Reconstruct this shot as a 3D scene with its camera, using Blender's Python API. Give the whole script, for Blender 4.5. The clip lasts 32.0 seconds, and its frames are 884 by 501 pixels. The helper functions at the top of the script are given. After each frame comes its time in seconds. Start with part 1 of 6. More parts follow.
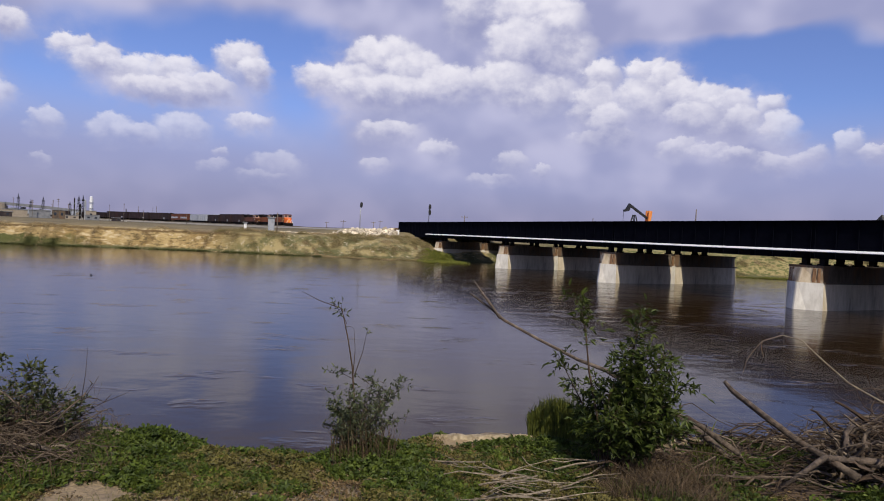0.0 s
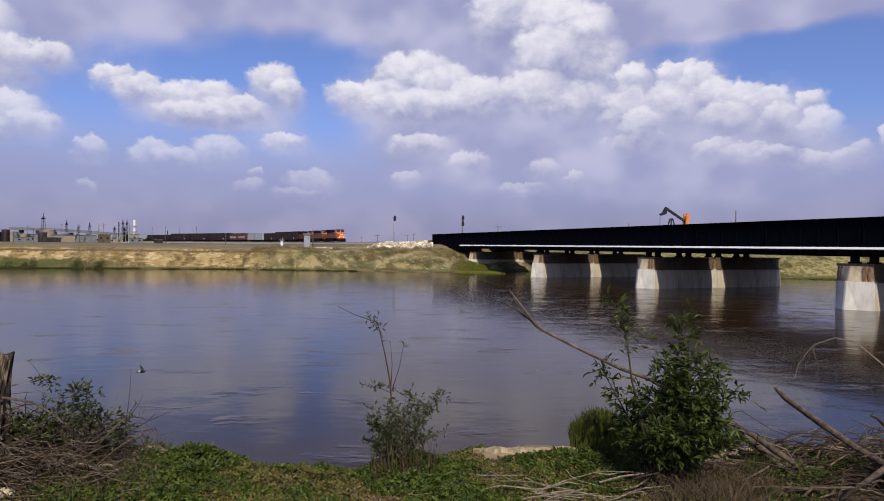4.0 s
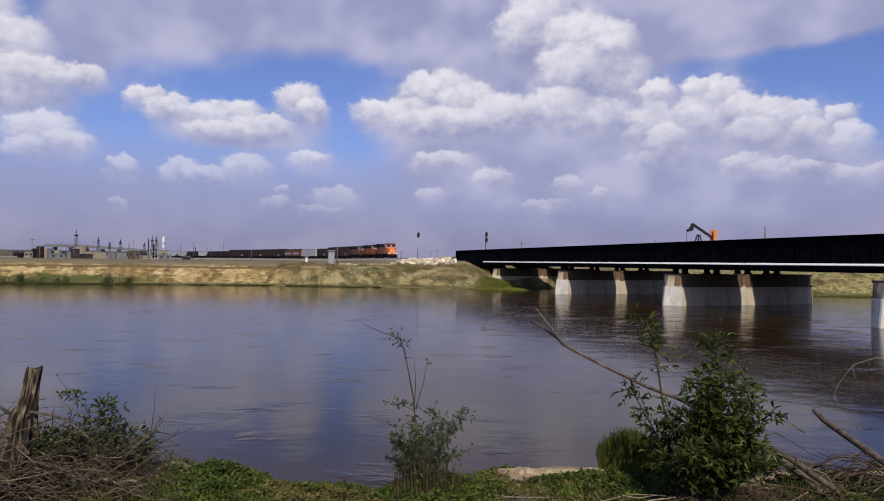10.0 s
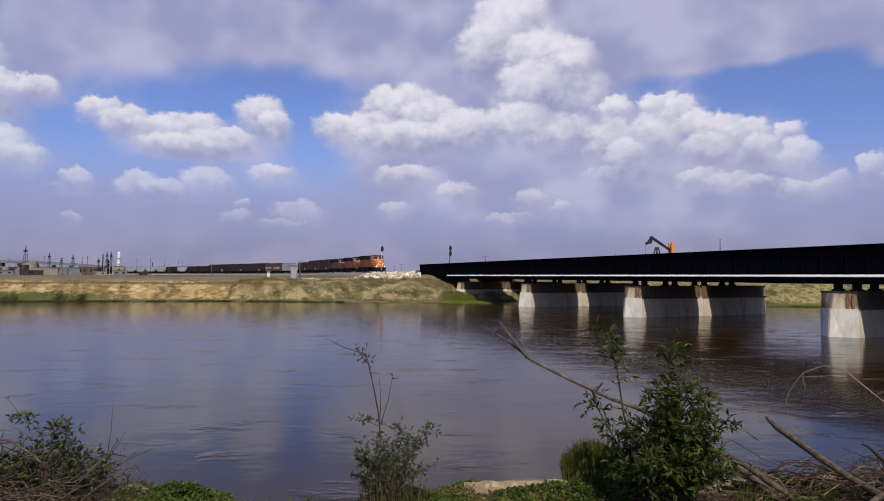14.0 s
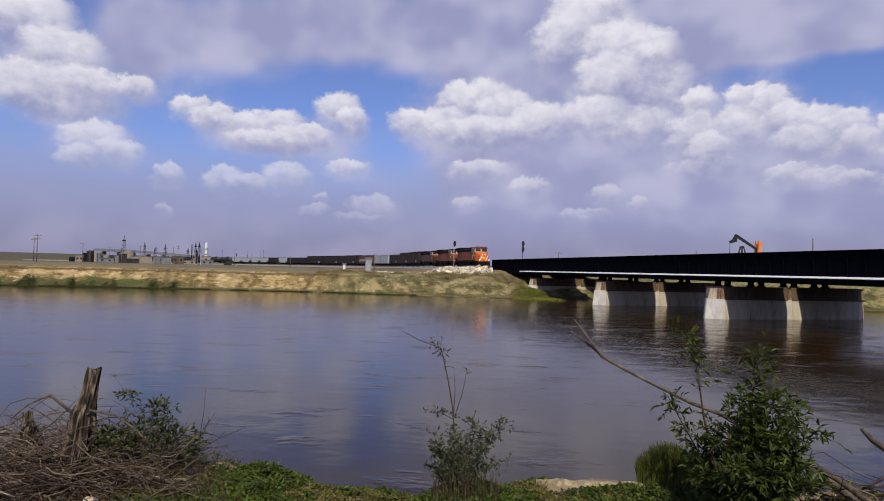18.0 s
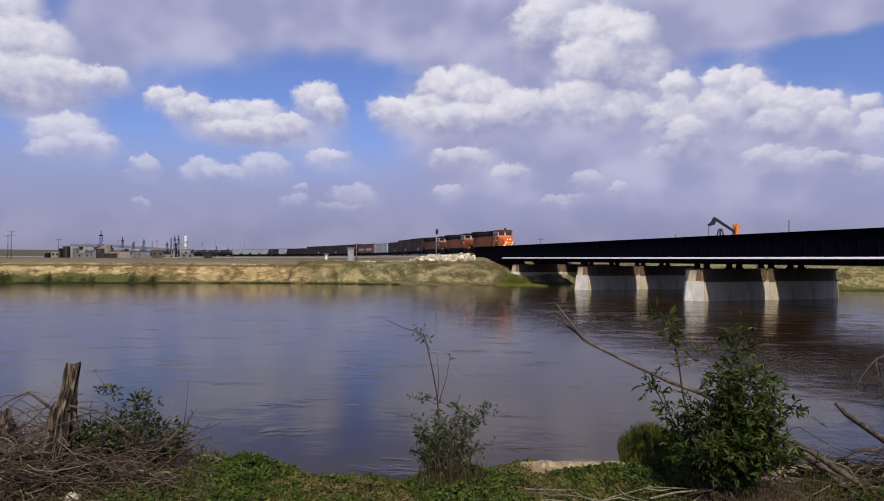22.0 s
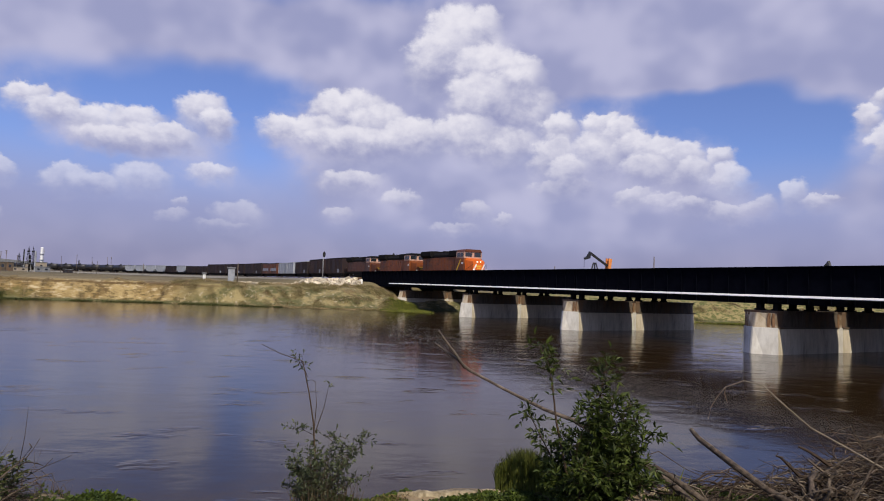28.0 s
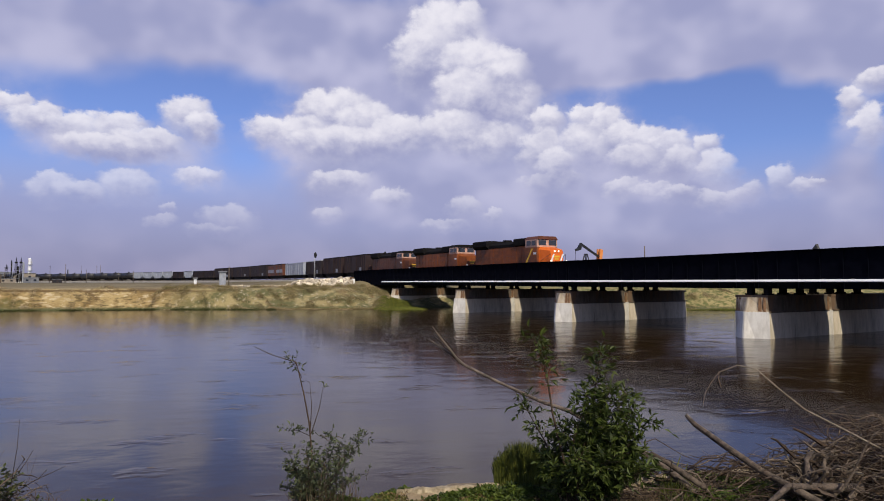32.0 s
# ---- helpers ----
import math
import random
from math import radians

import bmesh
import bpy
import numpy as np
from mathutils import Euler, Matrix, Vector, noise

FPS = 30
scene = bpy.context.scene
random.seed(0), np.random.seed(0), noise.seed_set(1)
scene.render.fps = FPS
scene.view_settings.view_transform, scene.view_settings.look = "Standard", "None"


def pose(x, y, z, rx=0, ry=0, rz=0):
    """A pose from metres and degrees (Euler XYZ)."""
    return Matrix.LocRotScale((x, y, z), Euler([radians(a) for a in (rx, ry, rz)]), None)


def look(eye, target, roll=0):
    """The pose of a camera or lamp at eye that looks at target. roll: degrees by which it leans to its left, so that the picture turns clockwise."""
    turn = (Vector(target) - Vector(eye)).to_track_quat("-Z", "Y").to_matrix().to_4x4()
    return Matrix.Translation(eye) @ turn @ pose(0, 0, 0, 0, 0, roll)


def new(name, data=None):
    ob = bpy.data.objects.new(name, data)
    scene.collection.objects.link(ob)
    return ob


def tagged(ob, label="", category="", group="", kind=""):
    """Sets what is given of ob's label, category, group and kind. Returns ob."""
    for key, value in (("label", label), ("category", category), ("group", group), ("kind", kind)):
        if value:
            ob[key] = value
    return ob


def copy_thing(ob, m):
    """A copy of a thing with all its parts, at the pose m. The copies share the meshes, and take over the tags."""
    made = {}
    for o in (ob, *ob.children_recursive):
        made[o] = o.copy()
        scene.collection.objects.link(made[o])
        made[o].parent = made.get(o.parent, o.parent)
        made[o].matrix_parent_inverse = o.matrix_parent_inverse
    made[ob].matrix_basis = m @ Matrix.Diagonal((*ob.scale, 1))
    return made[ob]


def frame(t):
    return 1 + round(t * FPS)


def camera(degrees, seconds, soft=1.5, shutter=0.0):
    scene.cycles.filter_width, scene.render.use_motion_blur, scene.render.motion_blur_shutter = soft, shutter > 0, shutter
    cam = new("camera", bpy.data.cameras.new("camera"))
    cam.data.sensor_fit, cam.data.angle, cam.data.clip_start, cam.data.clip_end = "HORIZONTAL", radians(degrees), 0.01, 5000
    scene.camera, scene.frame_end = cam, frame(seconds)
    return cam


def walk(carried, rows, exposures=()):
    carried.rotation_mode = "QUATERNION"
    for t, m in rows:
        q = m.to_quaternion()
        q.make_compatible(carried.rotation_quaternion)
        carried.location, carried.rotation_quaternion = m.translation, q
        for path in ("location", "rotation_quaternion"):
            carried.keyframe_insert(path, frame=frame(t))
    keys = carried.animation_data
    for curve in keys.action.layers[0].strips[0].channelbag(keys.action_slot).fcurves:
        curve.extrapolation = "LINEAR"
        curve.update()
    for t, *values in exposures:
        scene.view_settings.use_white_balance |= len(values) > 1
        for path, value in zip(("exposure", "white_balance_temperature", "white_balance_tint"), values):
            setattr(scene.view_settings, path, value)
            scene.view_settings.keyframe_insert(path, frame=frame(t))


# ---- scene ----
cam = camera(71.96, 32.0, soft=1.0)
PATH = [
    (0, (0.017, -0.044, 5.203), (0.526, 9.940, 4.956), 2.58),
    (0.5, (0.022, -0.044, 5.204), (0.440, 9.945, 4.985), 2.77),
    (1, (0.023, -0.035, 5.200), (0.325, 9.958, 4.969), 2.26),
    (1.5, (0.025, -0.027, 5.200), (0.270, 9.967, 4.937), 2.46),
    (2, (0.024, -0.020, 5.201), (0.248, 9.974, 4.930), 2.65),
    (2.5, (0.030, -0.001, 5.199), (0.201, 9.996, 5.018), 3.1),
    (3, (0.027, -0.010, 5.201), (0.224, 9.986, 5.003), 3.05),
    (3.5, (0.027, 0.004, 5.200), (0.158, 10.002, 5.062), 3.49),
    (4, (0.023, 0.015, 5.199), (-0.035, 10.014, 5.121), 0.61),
    (4.5, (0.032, 0.062, 5.193), (-0.297, 10.057, 5.139), 0.32),
    (6.5, (0.027, 0.051, 5.192), (-0.109, 10.050, 5.074), 1.62),
    (7, (0.023, 0.034, 5.196), (-0.019, 10.034, 5.127), 1.57),
    (7.5, (0.025, 0.049, 5.194), (-0.044, 10.049, 5.154), 2.07),
    (8, (0.025, 0.047, 5.193), (-0.029, 10.047, 5.165), 2.38),
    (8.5, (0.025, 0.042, 5.194), (-0.042, 10.042, 5.162), 2.19),
    (9, (0.022, 0.053, 5.195), (-0.086, 10.052, 5.136), 2.86),
    (9.5, (0.016, 0.086, 5.193), (-0.222, 10.080, 5.448), 2.26),
    (10, (0.013, 0.086, 5.190), (-0.432, 10.074, 5.379), 0.64),
    (10.5, (0.011, 0.033, 5.198), (-0.254, 10.028, 5.347), 0.18),
    (11, (0.012, 0.018, 5.201), (-0.185, 10.014, 5.401), 0.27),
    (11.5, (0.009, 0.010, 5.205), (-0.056, 10.006, 5.448), 0.1),
    (12, (0.011, 0.009, 5.205), (-0.055, 10.005, 5.475), 0.0),
    (12.5, (0.010, 0.004, 5.206), (0.049, 9.997, 5.582), 0.72),
    (13, (0.010, 0.004, 5.206), (0.246, 9.990, 5.679), 0.69),
    (13.5, (0.009, 0.002, 5.206), (0.199, 9.990, 5.667), 0.06),
    (14, (0.010, 0.032, 5.204), (0.153, 10.021, 5.622), 0.22),
    (14.5, (0.011, 0.107, 5.194), (-0.035, 10.102, 5.486), 0.44),
    (16.5, (-0.014, -0.061, 5.208), (-0.274, 9.932, 5.463), -0.26),
    (17, (-0.028, -0.055, 5.209), (-0.784, 9.913, 5.439), 0.1),
    (17.5, (-0.038, -0.041, 5.211), (-1.112, 9.898, 5.485), 1.12),
    (18, (-0.030, -0.041, 5.214), (-1.068, 9.900, 5.533), 1.37),
    (18.5, (-0.027, -0.044, 5.214), (-1.006, 9.902, 5.549), 0.8),
    (19, (-0.026, -0.050, 5.207), (-0.888, 9.906, 5.557), 1.21),
    (19.5, (-0.033, -0.048, 5.207), (-1.042, 9.893, 5.604), 1.06),
    (20, (-0.031, -0.040, 5.206), (-1.156, 9.892, 5.525), 1.41),
    (20.5, (-0.028, -0.038, 5.206), (-1.002, 9.906, 5.576), 0.12),
    (21, (-0.025, -0.043, 5.202), (-0.931, 9.910, 5.545), 0.12),
    (21.5, (-0.021, -0.047, 5.198), (-0.859, 9.917, 5.381), -0.46),
    (22, (-0.014, -0.047, 5.197), (-0.763, 9.924, 5.328), 0.18),
    (22.5, (-0.005, -0.045, 5.202), (-0.634, 9.933, 5.379), 0.41),
    (23, (-0.007, 0.012, 5.184), (-0.503, 9.997, 5.423), 0.25),
    (23.5, (-0.009, 0.006, 5.184), (-0.544, 9.991, 5.195), 0.94),
    (24, (-0.007, 0.002, 5.186), (-0.573, 9.985, 5.313), 0.32),
    (24.5, (-0.007, -0.013, 5.190), (-0.648, 9.965, 5.359), 1.7),
    (26.5, (-0.020, -0.097, 5.209), (-0.687, 9.875, 5.562), 0.73),
    (27, (-0.009, -0.069, 5.214), (0.016, 9.920, 5.671), 1.5),
    (27.5, (0.003, -0.013, 5.210), (0.783, 9.942, 5.749), 2.15),
    (28, (0.017, 0.014, 5.206), (1.086, 9.940, 5.785), 2.06),
    (28.5, (0.021, 0.020, 5.203), (1.120, 9.947, 5.707), 1.01),
    (29, (0.020, 0.019, 5.202), (1.157, 9.942, 5.690), 0.8),
    (29.5, (0.020, 0.019, 5.201), (1.078, 9.955, 5.605), 0.7),
    (30, (0.024, 0.024, 5.202), (1.127, 9.949, 5.720), 0.6),
    (30.5, (0.027, 0.026, 5.201), (1.185, 9.941, 5.791), 0.61),
    (31, (0.029, 0.032, 5.200), (1.228, 9.939, 5.813), 0.29),
    (31.5, (0.027, 0.024, 5.200), (1.208, 9.939, 5.759), -0.04),
    (32, (0.031, 0.035, 5.197), (1.241, 9.948, 5.720), -0.0),

]
walk(cam, [(t, look(eye, target, roll)) for t, eye, target, roll in PATH], exposures=[(0, -0.10), (4.5, -0.10), (7, -0.19), (24, -0.19), (29, -0.13), (32, -0.11)])

# ---- light: a broken sky of cumulus, sun high behind the camera ----
SUN_AZ, SUN_EL = radians(170.0), radians(43.0)      # clockwise from +y


def sun_vector():
    return Vector((math.sin(SUN_AZ) * math.cos(SUN_EL), math.cos(SUN_AZ) * math.cos(SUN_EL), math.sin(SUN_EL)))


sun = new("sun", bpy.data.lights.new("sun", "SUN"))
sun.data.energy, sun.data.angle, sun.data.color = 4.2, radians(0.6), (1.0, 0.91, 0.75)
sun.matrix_world = look((0, 0, 80), Vector((0, 0, 80)) - sun_vector())

# cumulus heads and dull sheets: azimuth, elevation and their half widths, in degrees
PUFFS = [
    (9.3, 23.1, 1.8, 2.2), (7.0, 22.1, 3.5, 3.1), (5.0, 19.9, 3.1, 3.2), (10.1, 19.1, 3.9, 2.8), (12.6, 17.9, 2.6, 2.2), (-40.4, 17.2, 3.0, 3.6),
    (-41.9, 17.7, 2.2, 2.3), (8.7, 16.6, 3.0, 2.8), (-38.5, 15.5, 3.6, 2.5), (-4.6, 15.3, 2.4, 2.0), (-2.2, 15.1, 3.2, 2.5), (42.8, 15.2, 1.4, 1.1),
    (20.8, 14.8, 1.9, 1.2), (16.8, 14.2, 2.0, 1.9), (-0.1, 13.9, 3.2, 2.5), (-33.2, 14.2, 1.9, 1.4), (-16.0, 13.9, 2.3, 2.0), (22.5, 14.0, 1.6, 1.6),
    (7.7, 13.7, 3.5, 2.2), (-36.9, 13.7, 3.7, 1.9),
]
PUFFS += [
    (41.3, 13.6, 1.1, 1.5), (3.1, 13.3, 3.1, 2.0), (-5.9, 13.3, 2.7, 1.8), (-41.0, 12.9, 2.6, 2.5), (-28.7, 13.4, 1.8, 1.1), (-8.6, 13.2, 2.7, 1.5),
    (-14.7, 13.1, 1.6, 1.5), (23.7, 12.6, 2.0, 1.7), (-26.9, 12.5, 2.1, 1.4), (-21.3, 12.5, 2.5, 1.4), (-2.7, 12.3, 6.3, 1.8), (25.7, 12.1, 2.3, 1.8),
    (42.5, 11.7, 1.1, 1.8), (16.4, 11.6, 2.5, 2.4), (-24.5, 11.9, 2.4, 1.5), (28.0, 11.6, 1.8, 1.8), (-18.8, 11.6, 3.1, 1.3), (30.7, 11.4, 1.2, 1.3),
    (-22.5, 10.9, 4.0, 1.1), (24.5, 10.5, 2.3, 1.8),
]
PUFFS += [
    (17.8, 10.5, 2.2, 1.6), (28.7, 10.2, 1.8, 1.7), (-35.9, 9.6, 2.7, 1.8), (31.5, 9.4, 1.7, 1.7), (-2.4, 9.2, 3.2, 1.2), (-34.0, 8.9, 1.9, 1.4),
    (36.2, 8.2, 1.1, 1.5), (-37.0, 8.3, 1.8, 1.1), (23.7, 8.2, 1.8, 1.1), (-20.4, 7.8, 2.5, 1.6), (26.1, 8.0, 1.9, 0.9), (38.8, 8.1, 0.8, 0.4),
    (2.2, 7.7, 2.1, 1.1), (28.3, 7.6, 1.8, 0.9), (33.7, 7.5, 1.1, 1.0), (-30.3, 7.3, 1.3, 1.3), (37.6, 7.5, 1.2, 0.8), (-25.7, 7.2, 2.1, 1.4),
    (-23.8, 7.0, 2.4, 1.2), (31.9, 7.0, 2.6, 1.0),
]
PUFFS += [
    (9.1, 6.7, 1.7, 1.3), (-17.3, 6.4, 0.8, 0.6), (-3.6, 6.1, 1.6, 0.8), (11.8, 6.1, 1.2, 0.7), (-12.3, 5.3, 2.6, 1.6), (7.3, 5.3, 2.5, 0.7),
    (-17.8, 5.3, 1.3, 0.6), (-13.6, 4.5, 2.6, 0.7), (-30.7, 4.4, 1.0, 0.7),
]
# broad bodies behind the heads
PUFFS = [(12.8, 15.9, 4.0, 2.6), (11.0, 12.9, 4.8, 2.0), (8.5, 19.2, 4.3, 3.8), (12.8, 18.7, 2.7, 2.4), (7.6, 20.2, 4.5, 4.1), (10.2, 15.8, 4.6, 2.4), (21.2, 12.0, 3.7, 2.7), (26.8, 10.0, 3.4, 2.0), (-1.1, 12.6, 6.3, 2.1), (-21.0, 11.0, 5.6, 1.3), (-38.7, 12.0, 4.8, 1.7), (-14.8, 9.1, 2.1, 1.0), (17.3, 9.2, 3.1, 1.1)] + PUFFS
SHEETS = [
    (-26.2, 19.3, 5.9, 2.7), (-32.9, 18.7, 2.6, 2.6), (-11.0, 21.2, 10.2, 2.3), (-4.0, 22.1, 5.3, 3.4), (-16.3, 22.0, 4.2, 1.8), (21.6, 20.2, 7.4, 1.6),
    (27.6, 19.6, 3.9, 1.4), (-0.1, 17.1, 2.6, 2.9), (5.2, 10.8, 5.5, 2.0), (16.4, 6.8, 5.2, 2.4), (24.9, 6.1, 5.5, 2.0), (0.1, 7.4, 8.2, 2.3),
    (18.1, 20.4, 6.1, 1.7), (25.6, 19.7, 5.6, 1.4), (30.3, 21.8, 6.5, 1.9), (38.8, 20.2, 5.8, 1.7), (40.2, 17.0, 3.2, 1.2), (41.2, 7.8, 2.5, 3.0),
]
# the sheet goes on overhead to the right
SHEETS += [(22.0, 26.0, 12.0, 3.6), (36.0, 25.0, 10.0, 3.6), (44.0, 22.0, 6.0, 4.0)]


class Nodes:
    """Short names for building a node tree."""

    def __init__(self, tree):
        self.tree = tree

    def add(self, kind, **sockets):
        n = self.tree.nodes.new(kind)
        for key, value in sockets.items():
            self.put(n.inputs[key.replace("_", " ")], value)
        return n

    def put(self, socket, value):
        if isinstance(value, bpy.types.NodeSocket):
            self.tree.links.new(value, socket)
        else:
            socket.default_value = value

    def math(self, op, a, b=0.0, c=0.0, clamp=False):
        n = self.tree.nodes.new("ShaderNodeMath")
        n.operation, n.use_clamp = op, clamp
        for i, v in enumerate((a, b, c)):
            self.put(n.inputs[i], v)
        return n.outputs[0]

    def vec(self, op, a, b=(0, 0, 0)):
        n = self.tree.nodes.new("ShaderNodeVectorMath")
        n.operation = op
        self.put(n.inputs[0], a)
        self.put(n.inputs[1], b)
        return n.outputs["Value"] if op in ("DOT_PRODUCT", "LENGTH") else n.outputs["Vector"]

    def mix(self, fac, a, b):
        n = self.tree.nodes.new("ShaderNodeMix")
        n.data_type = "RGBA"
        self.put(n.inputs[0], fac)
        self.put(n.inputs[6], a)
        self.put(n.inputs[7], b)
        return n.outputs[2]

    def mix_value(self, fac, a, b):
        n = self.tree.nodes.new("ShaderNodeMix")
        n.data_type = "FLOAT"
        for i, v in enumerate((fac, a, b)):
            self.put(n.inputs[i if i == 0 else i + 1], v)
        return n.outputs[0]

    def step(self, v, lo, hi, to_lo=0.0, to_hi=1.0):
        n = self.tree.nodes.new("ShaderNodeMapRange")
        n.interpolation_type, n.clamp = "SMOOTHSTEP", False
        for i, x in enumerate((v, lo, hi, to_lo, to_hi)):
            self.put(n.inputs[i], x)
        return n.outputs[0]

    def noise(self, vector, scale, detail=4.0, rough=0.55):
        n = self.tree.nodes.new("ShaderNodeTexNoise")
        self.put(n.inputs["Vector"], vector)
        n.inputs["Scale"].default_value, n.inputs["Detail"].default_value, n.inputs["Roughness"].default_value = scale, detail, rough
        return n


def cloud_head():
    """One soft head laid over what is there: x cover, y light, z summed thickness."""
    tree = bpy.data.node_groups.new("cloud_head", "ShaderNodeTree")
    for key in ("place", "centre", "size", "before"):
        tree.interface.new_socket(key, in_out="INPUT", socket_type="NodeSocketVector")
    tree.interface.new_socket("after", in_out="OUTPUT", socket_type="NodeSocketVector")
    n = Nodes(tree)
    at = tree.nodes.new("NodeGroupInput").outputs
    # a breath of the cloud behind shifts the head, so heads build up in order
    shifted = n.vec("ADD", at[0], n.vec("MULTIPLY", at[3], (1e-5, 1e-5, 0)))
    d = n.vec("MULTIPLY", n.vec("SUBTRACT", shifted, at[1]), at[2])
    up = n.vec("DOT_PRODUCT", d, (-0.15, 1.0, 0))
    far = n.vec("DOT_PRODUCT", d, d)
    w = n.step(far, 1.15, n.step(up, -0.8, 0.9, -0.7, 0.66))
    head = n.step(up, -0.70, 1.0)
    s = n.add("ShaderNodeSeparateXYZ", Vector=at[3])
    cover = n.math("MAXIMUM", s.outputs[0], w)
    light = n.mix_value(n.math("MULTIPLY", w, 0.66), s.outputs[1], head)
    thick = n.math("ADD", s.outputs[2], n.math("POWER", 2.718, n.math("MULTIPLY", far, -0.55)))
    tree.links.new(n.add("ShaderNodeCombineXYZ", X=cover, Y=light, Z=thick).outputs[0], tree.nodes.new("NodeGroupOutput").inputs[0])
    return tree


HEAD = cloud_head()


def make_sky():
    world = bpy.data.worlds.new("sky")
    scene.world = world
    world.use_nodes = True
    tree = world.node_tree
    tree.nodes.clear()
    n = Nodes(tree)
    sky = n.add("ShaderNodeTexSky")
    sky.sky_type, sky.sun_disc = "NISHITA", False
    sky.sun_elevation, sky.sun_rotation = SUN_EL, SUN_AZ
    sky.air_density, sky.dust_density, sky.ozone_density = 1.0, 0.6, 2.5
    way = n.add("ShaderNodeTexCoord").outputs["Generated"]
    sep = n.add("ShaderNodeSeparateXYZ", Vector=way)
    az = n.math("MULTIPLY", n.math("ARCTAN2", sep.outputs[0], sep.outputs[1]), 57.2958)
    el = n.math("MULTIPLY", n.math("ARCSINE", n.math("MINIMUM", sep.outputs[2], 0.9999)), 57.2958)
    flat = n.add("ShaderNodeCombineXYZ", X=az, Y=n.math("MULTIPLY", el, 1.25)).outputs[0]
    broad = n.noise(flat, 0.10, 4.0, 0.55)
    mottle = n.noise(flat, 0.16, 2.0, 0.45)
    roll = n.noise(flat, 0.28, 2.0, 0.5)
    billow = n.noise(flat, 0.80, 6.0, 0.56)
    warp = n.vec("MULTIPLY", n.vec("SUBTRACT", roll.outputs["Color"], (0.5, 0.5, 0.5)), (1.3, 0.9, 0))
    curl = n.vec("MULTIPLY", n.vec("SUBTRACT", billow.outputs["Color"], (0.5, 0.5, 0.5)), (1.9, 1.6, 0))
    place = n.vec("ADD", n.vec("ADD", n.add("ShaderNodeCombineXYZ", X=az, Y=el).outputs[0], warp), curl)

    soft = n.vec("ADD", n.add("ShaderNodeCombineXYZ", X=az, Y=el).outputs[0], n.vec("MULTIPLY", warp, (1.6, 1.3, 0)))

    def heap(spots, grow, place):
        """Heads laid one before the other, lower ones in front: their cover, thickness, and the light each place gets."""
        so_far = n.add("ShaderNodeCombineXYZ", X=0.0, Y=0.5, Z=0.0).outputs[0]
        for a, e, ra, re in spots:
            g = n.tree.nodes.new("ShaderNodeGroup")
            g.node_tree = HEAD
            for k, v in enumerate((place, (a, e, 0), (1 / (ra * grow), 1 / (re * grow), 0), so_far)):
                n.put(g.inputs[k], v)
            so_far = g.outputs[0]
        s = n.add("ShaderNodeSeparateXYZ", Vector=so_far)
        return s.outputs

    cover, light, wide = heap(PUFFS, 1.12, place)
    _, _, sheet = heap(SHEETS, 0.96, soft)
    # the rest of the sky carries the same broken cloud
    round_about = n.step(n.math("ABSOLUTE", az), 46.0, 60.0)
    above = n.step(el, 23.0, 32.0)
    other = n.math("MULTIPLY", n.math("MAXIMUM", round_about, above), n.step(broad.outputs[0], 0.46, 0.64, 0.0, 0.92))
    cover = n.math("MAXIMUM", cover, other)
    veil = n.math("MULTIPLY_ADD", wide, 0.25, n.math("MULTIPLY", sheet, 1.0))
    veil = n.step(n.math("MULTIPLY_ADD", n.math("SUBTRACT", mottle.outputs[0], 0.5), 0.7, veil), 0.30, 1.05, 0.0, 0.92)
    light = n.math("MULTIPLY_ADD", n.math("SUBTRACT", billow.outputs[0], 0.5), 0.62, light)
    light = n.math("MULTIPLY_ADD", n.math("SUBTRACT", roll.outputs[0], 0.5), 0.55, light)
    light = n.step(n.math("MINIMUM", n.math("MAXIMUM", light, 0.0), 1.0), 0.0, 1.0)
    cloud = n.mix(light, (0.318, 0.336, 0.562, 1), (0.925, 0.900, 0.975, 1))
    grey = n.mix(n.step(mottle.outputs[0], 0.35, 0.68), (0.372, 0.386, 0.606, 1), (0.568, 0.562, 0.762, 1))
    blue = n.vec("MULTIPLY", sky.outputs[0], (0.085, 0.093, 0.139))
    clear = n.mix(n.step(el, 5.5, 12.5, 0.90, 0.10), blue, (0.348, 0.364, 0.600, 1))
    low = n.mix(n.step(mottle.outputs[0], 0.38, 0.68), (0.296, 0.295, 0.466, 1), (0.378, 0.362, 0.532, 1))
    clear = n.mix(n.step(el, 0.0, 7.5, 1.0, 0.0), clear, low)
    behind = n.mix(n.math("MULTIPLY", veil, n.step(el, 2.0, 9.0, 0.35, 1.0)), clear, grey)
    colour = n.mix(n.math("MULTIPLY", cover, n.step(el, 3.0, 15.0, 0.22, 0.96)), behind, cloud)
    back = n.add("ShaderNodeBackground", Color=colour, Strength=1.0)
    tree.links.new(back.outputs[0], n.add("ShaderNodeOutputWorld").inputs["Surface"])


make_sky()

# ---- materials ----


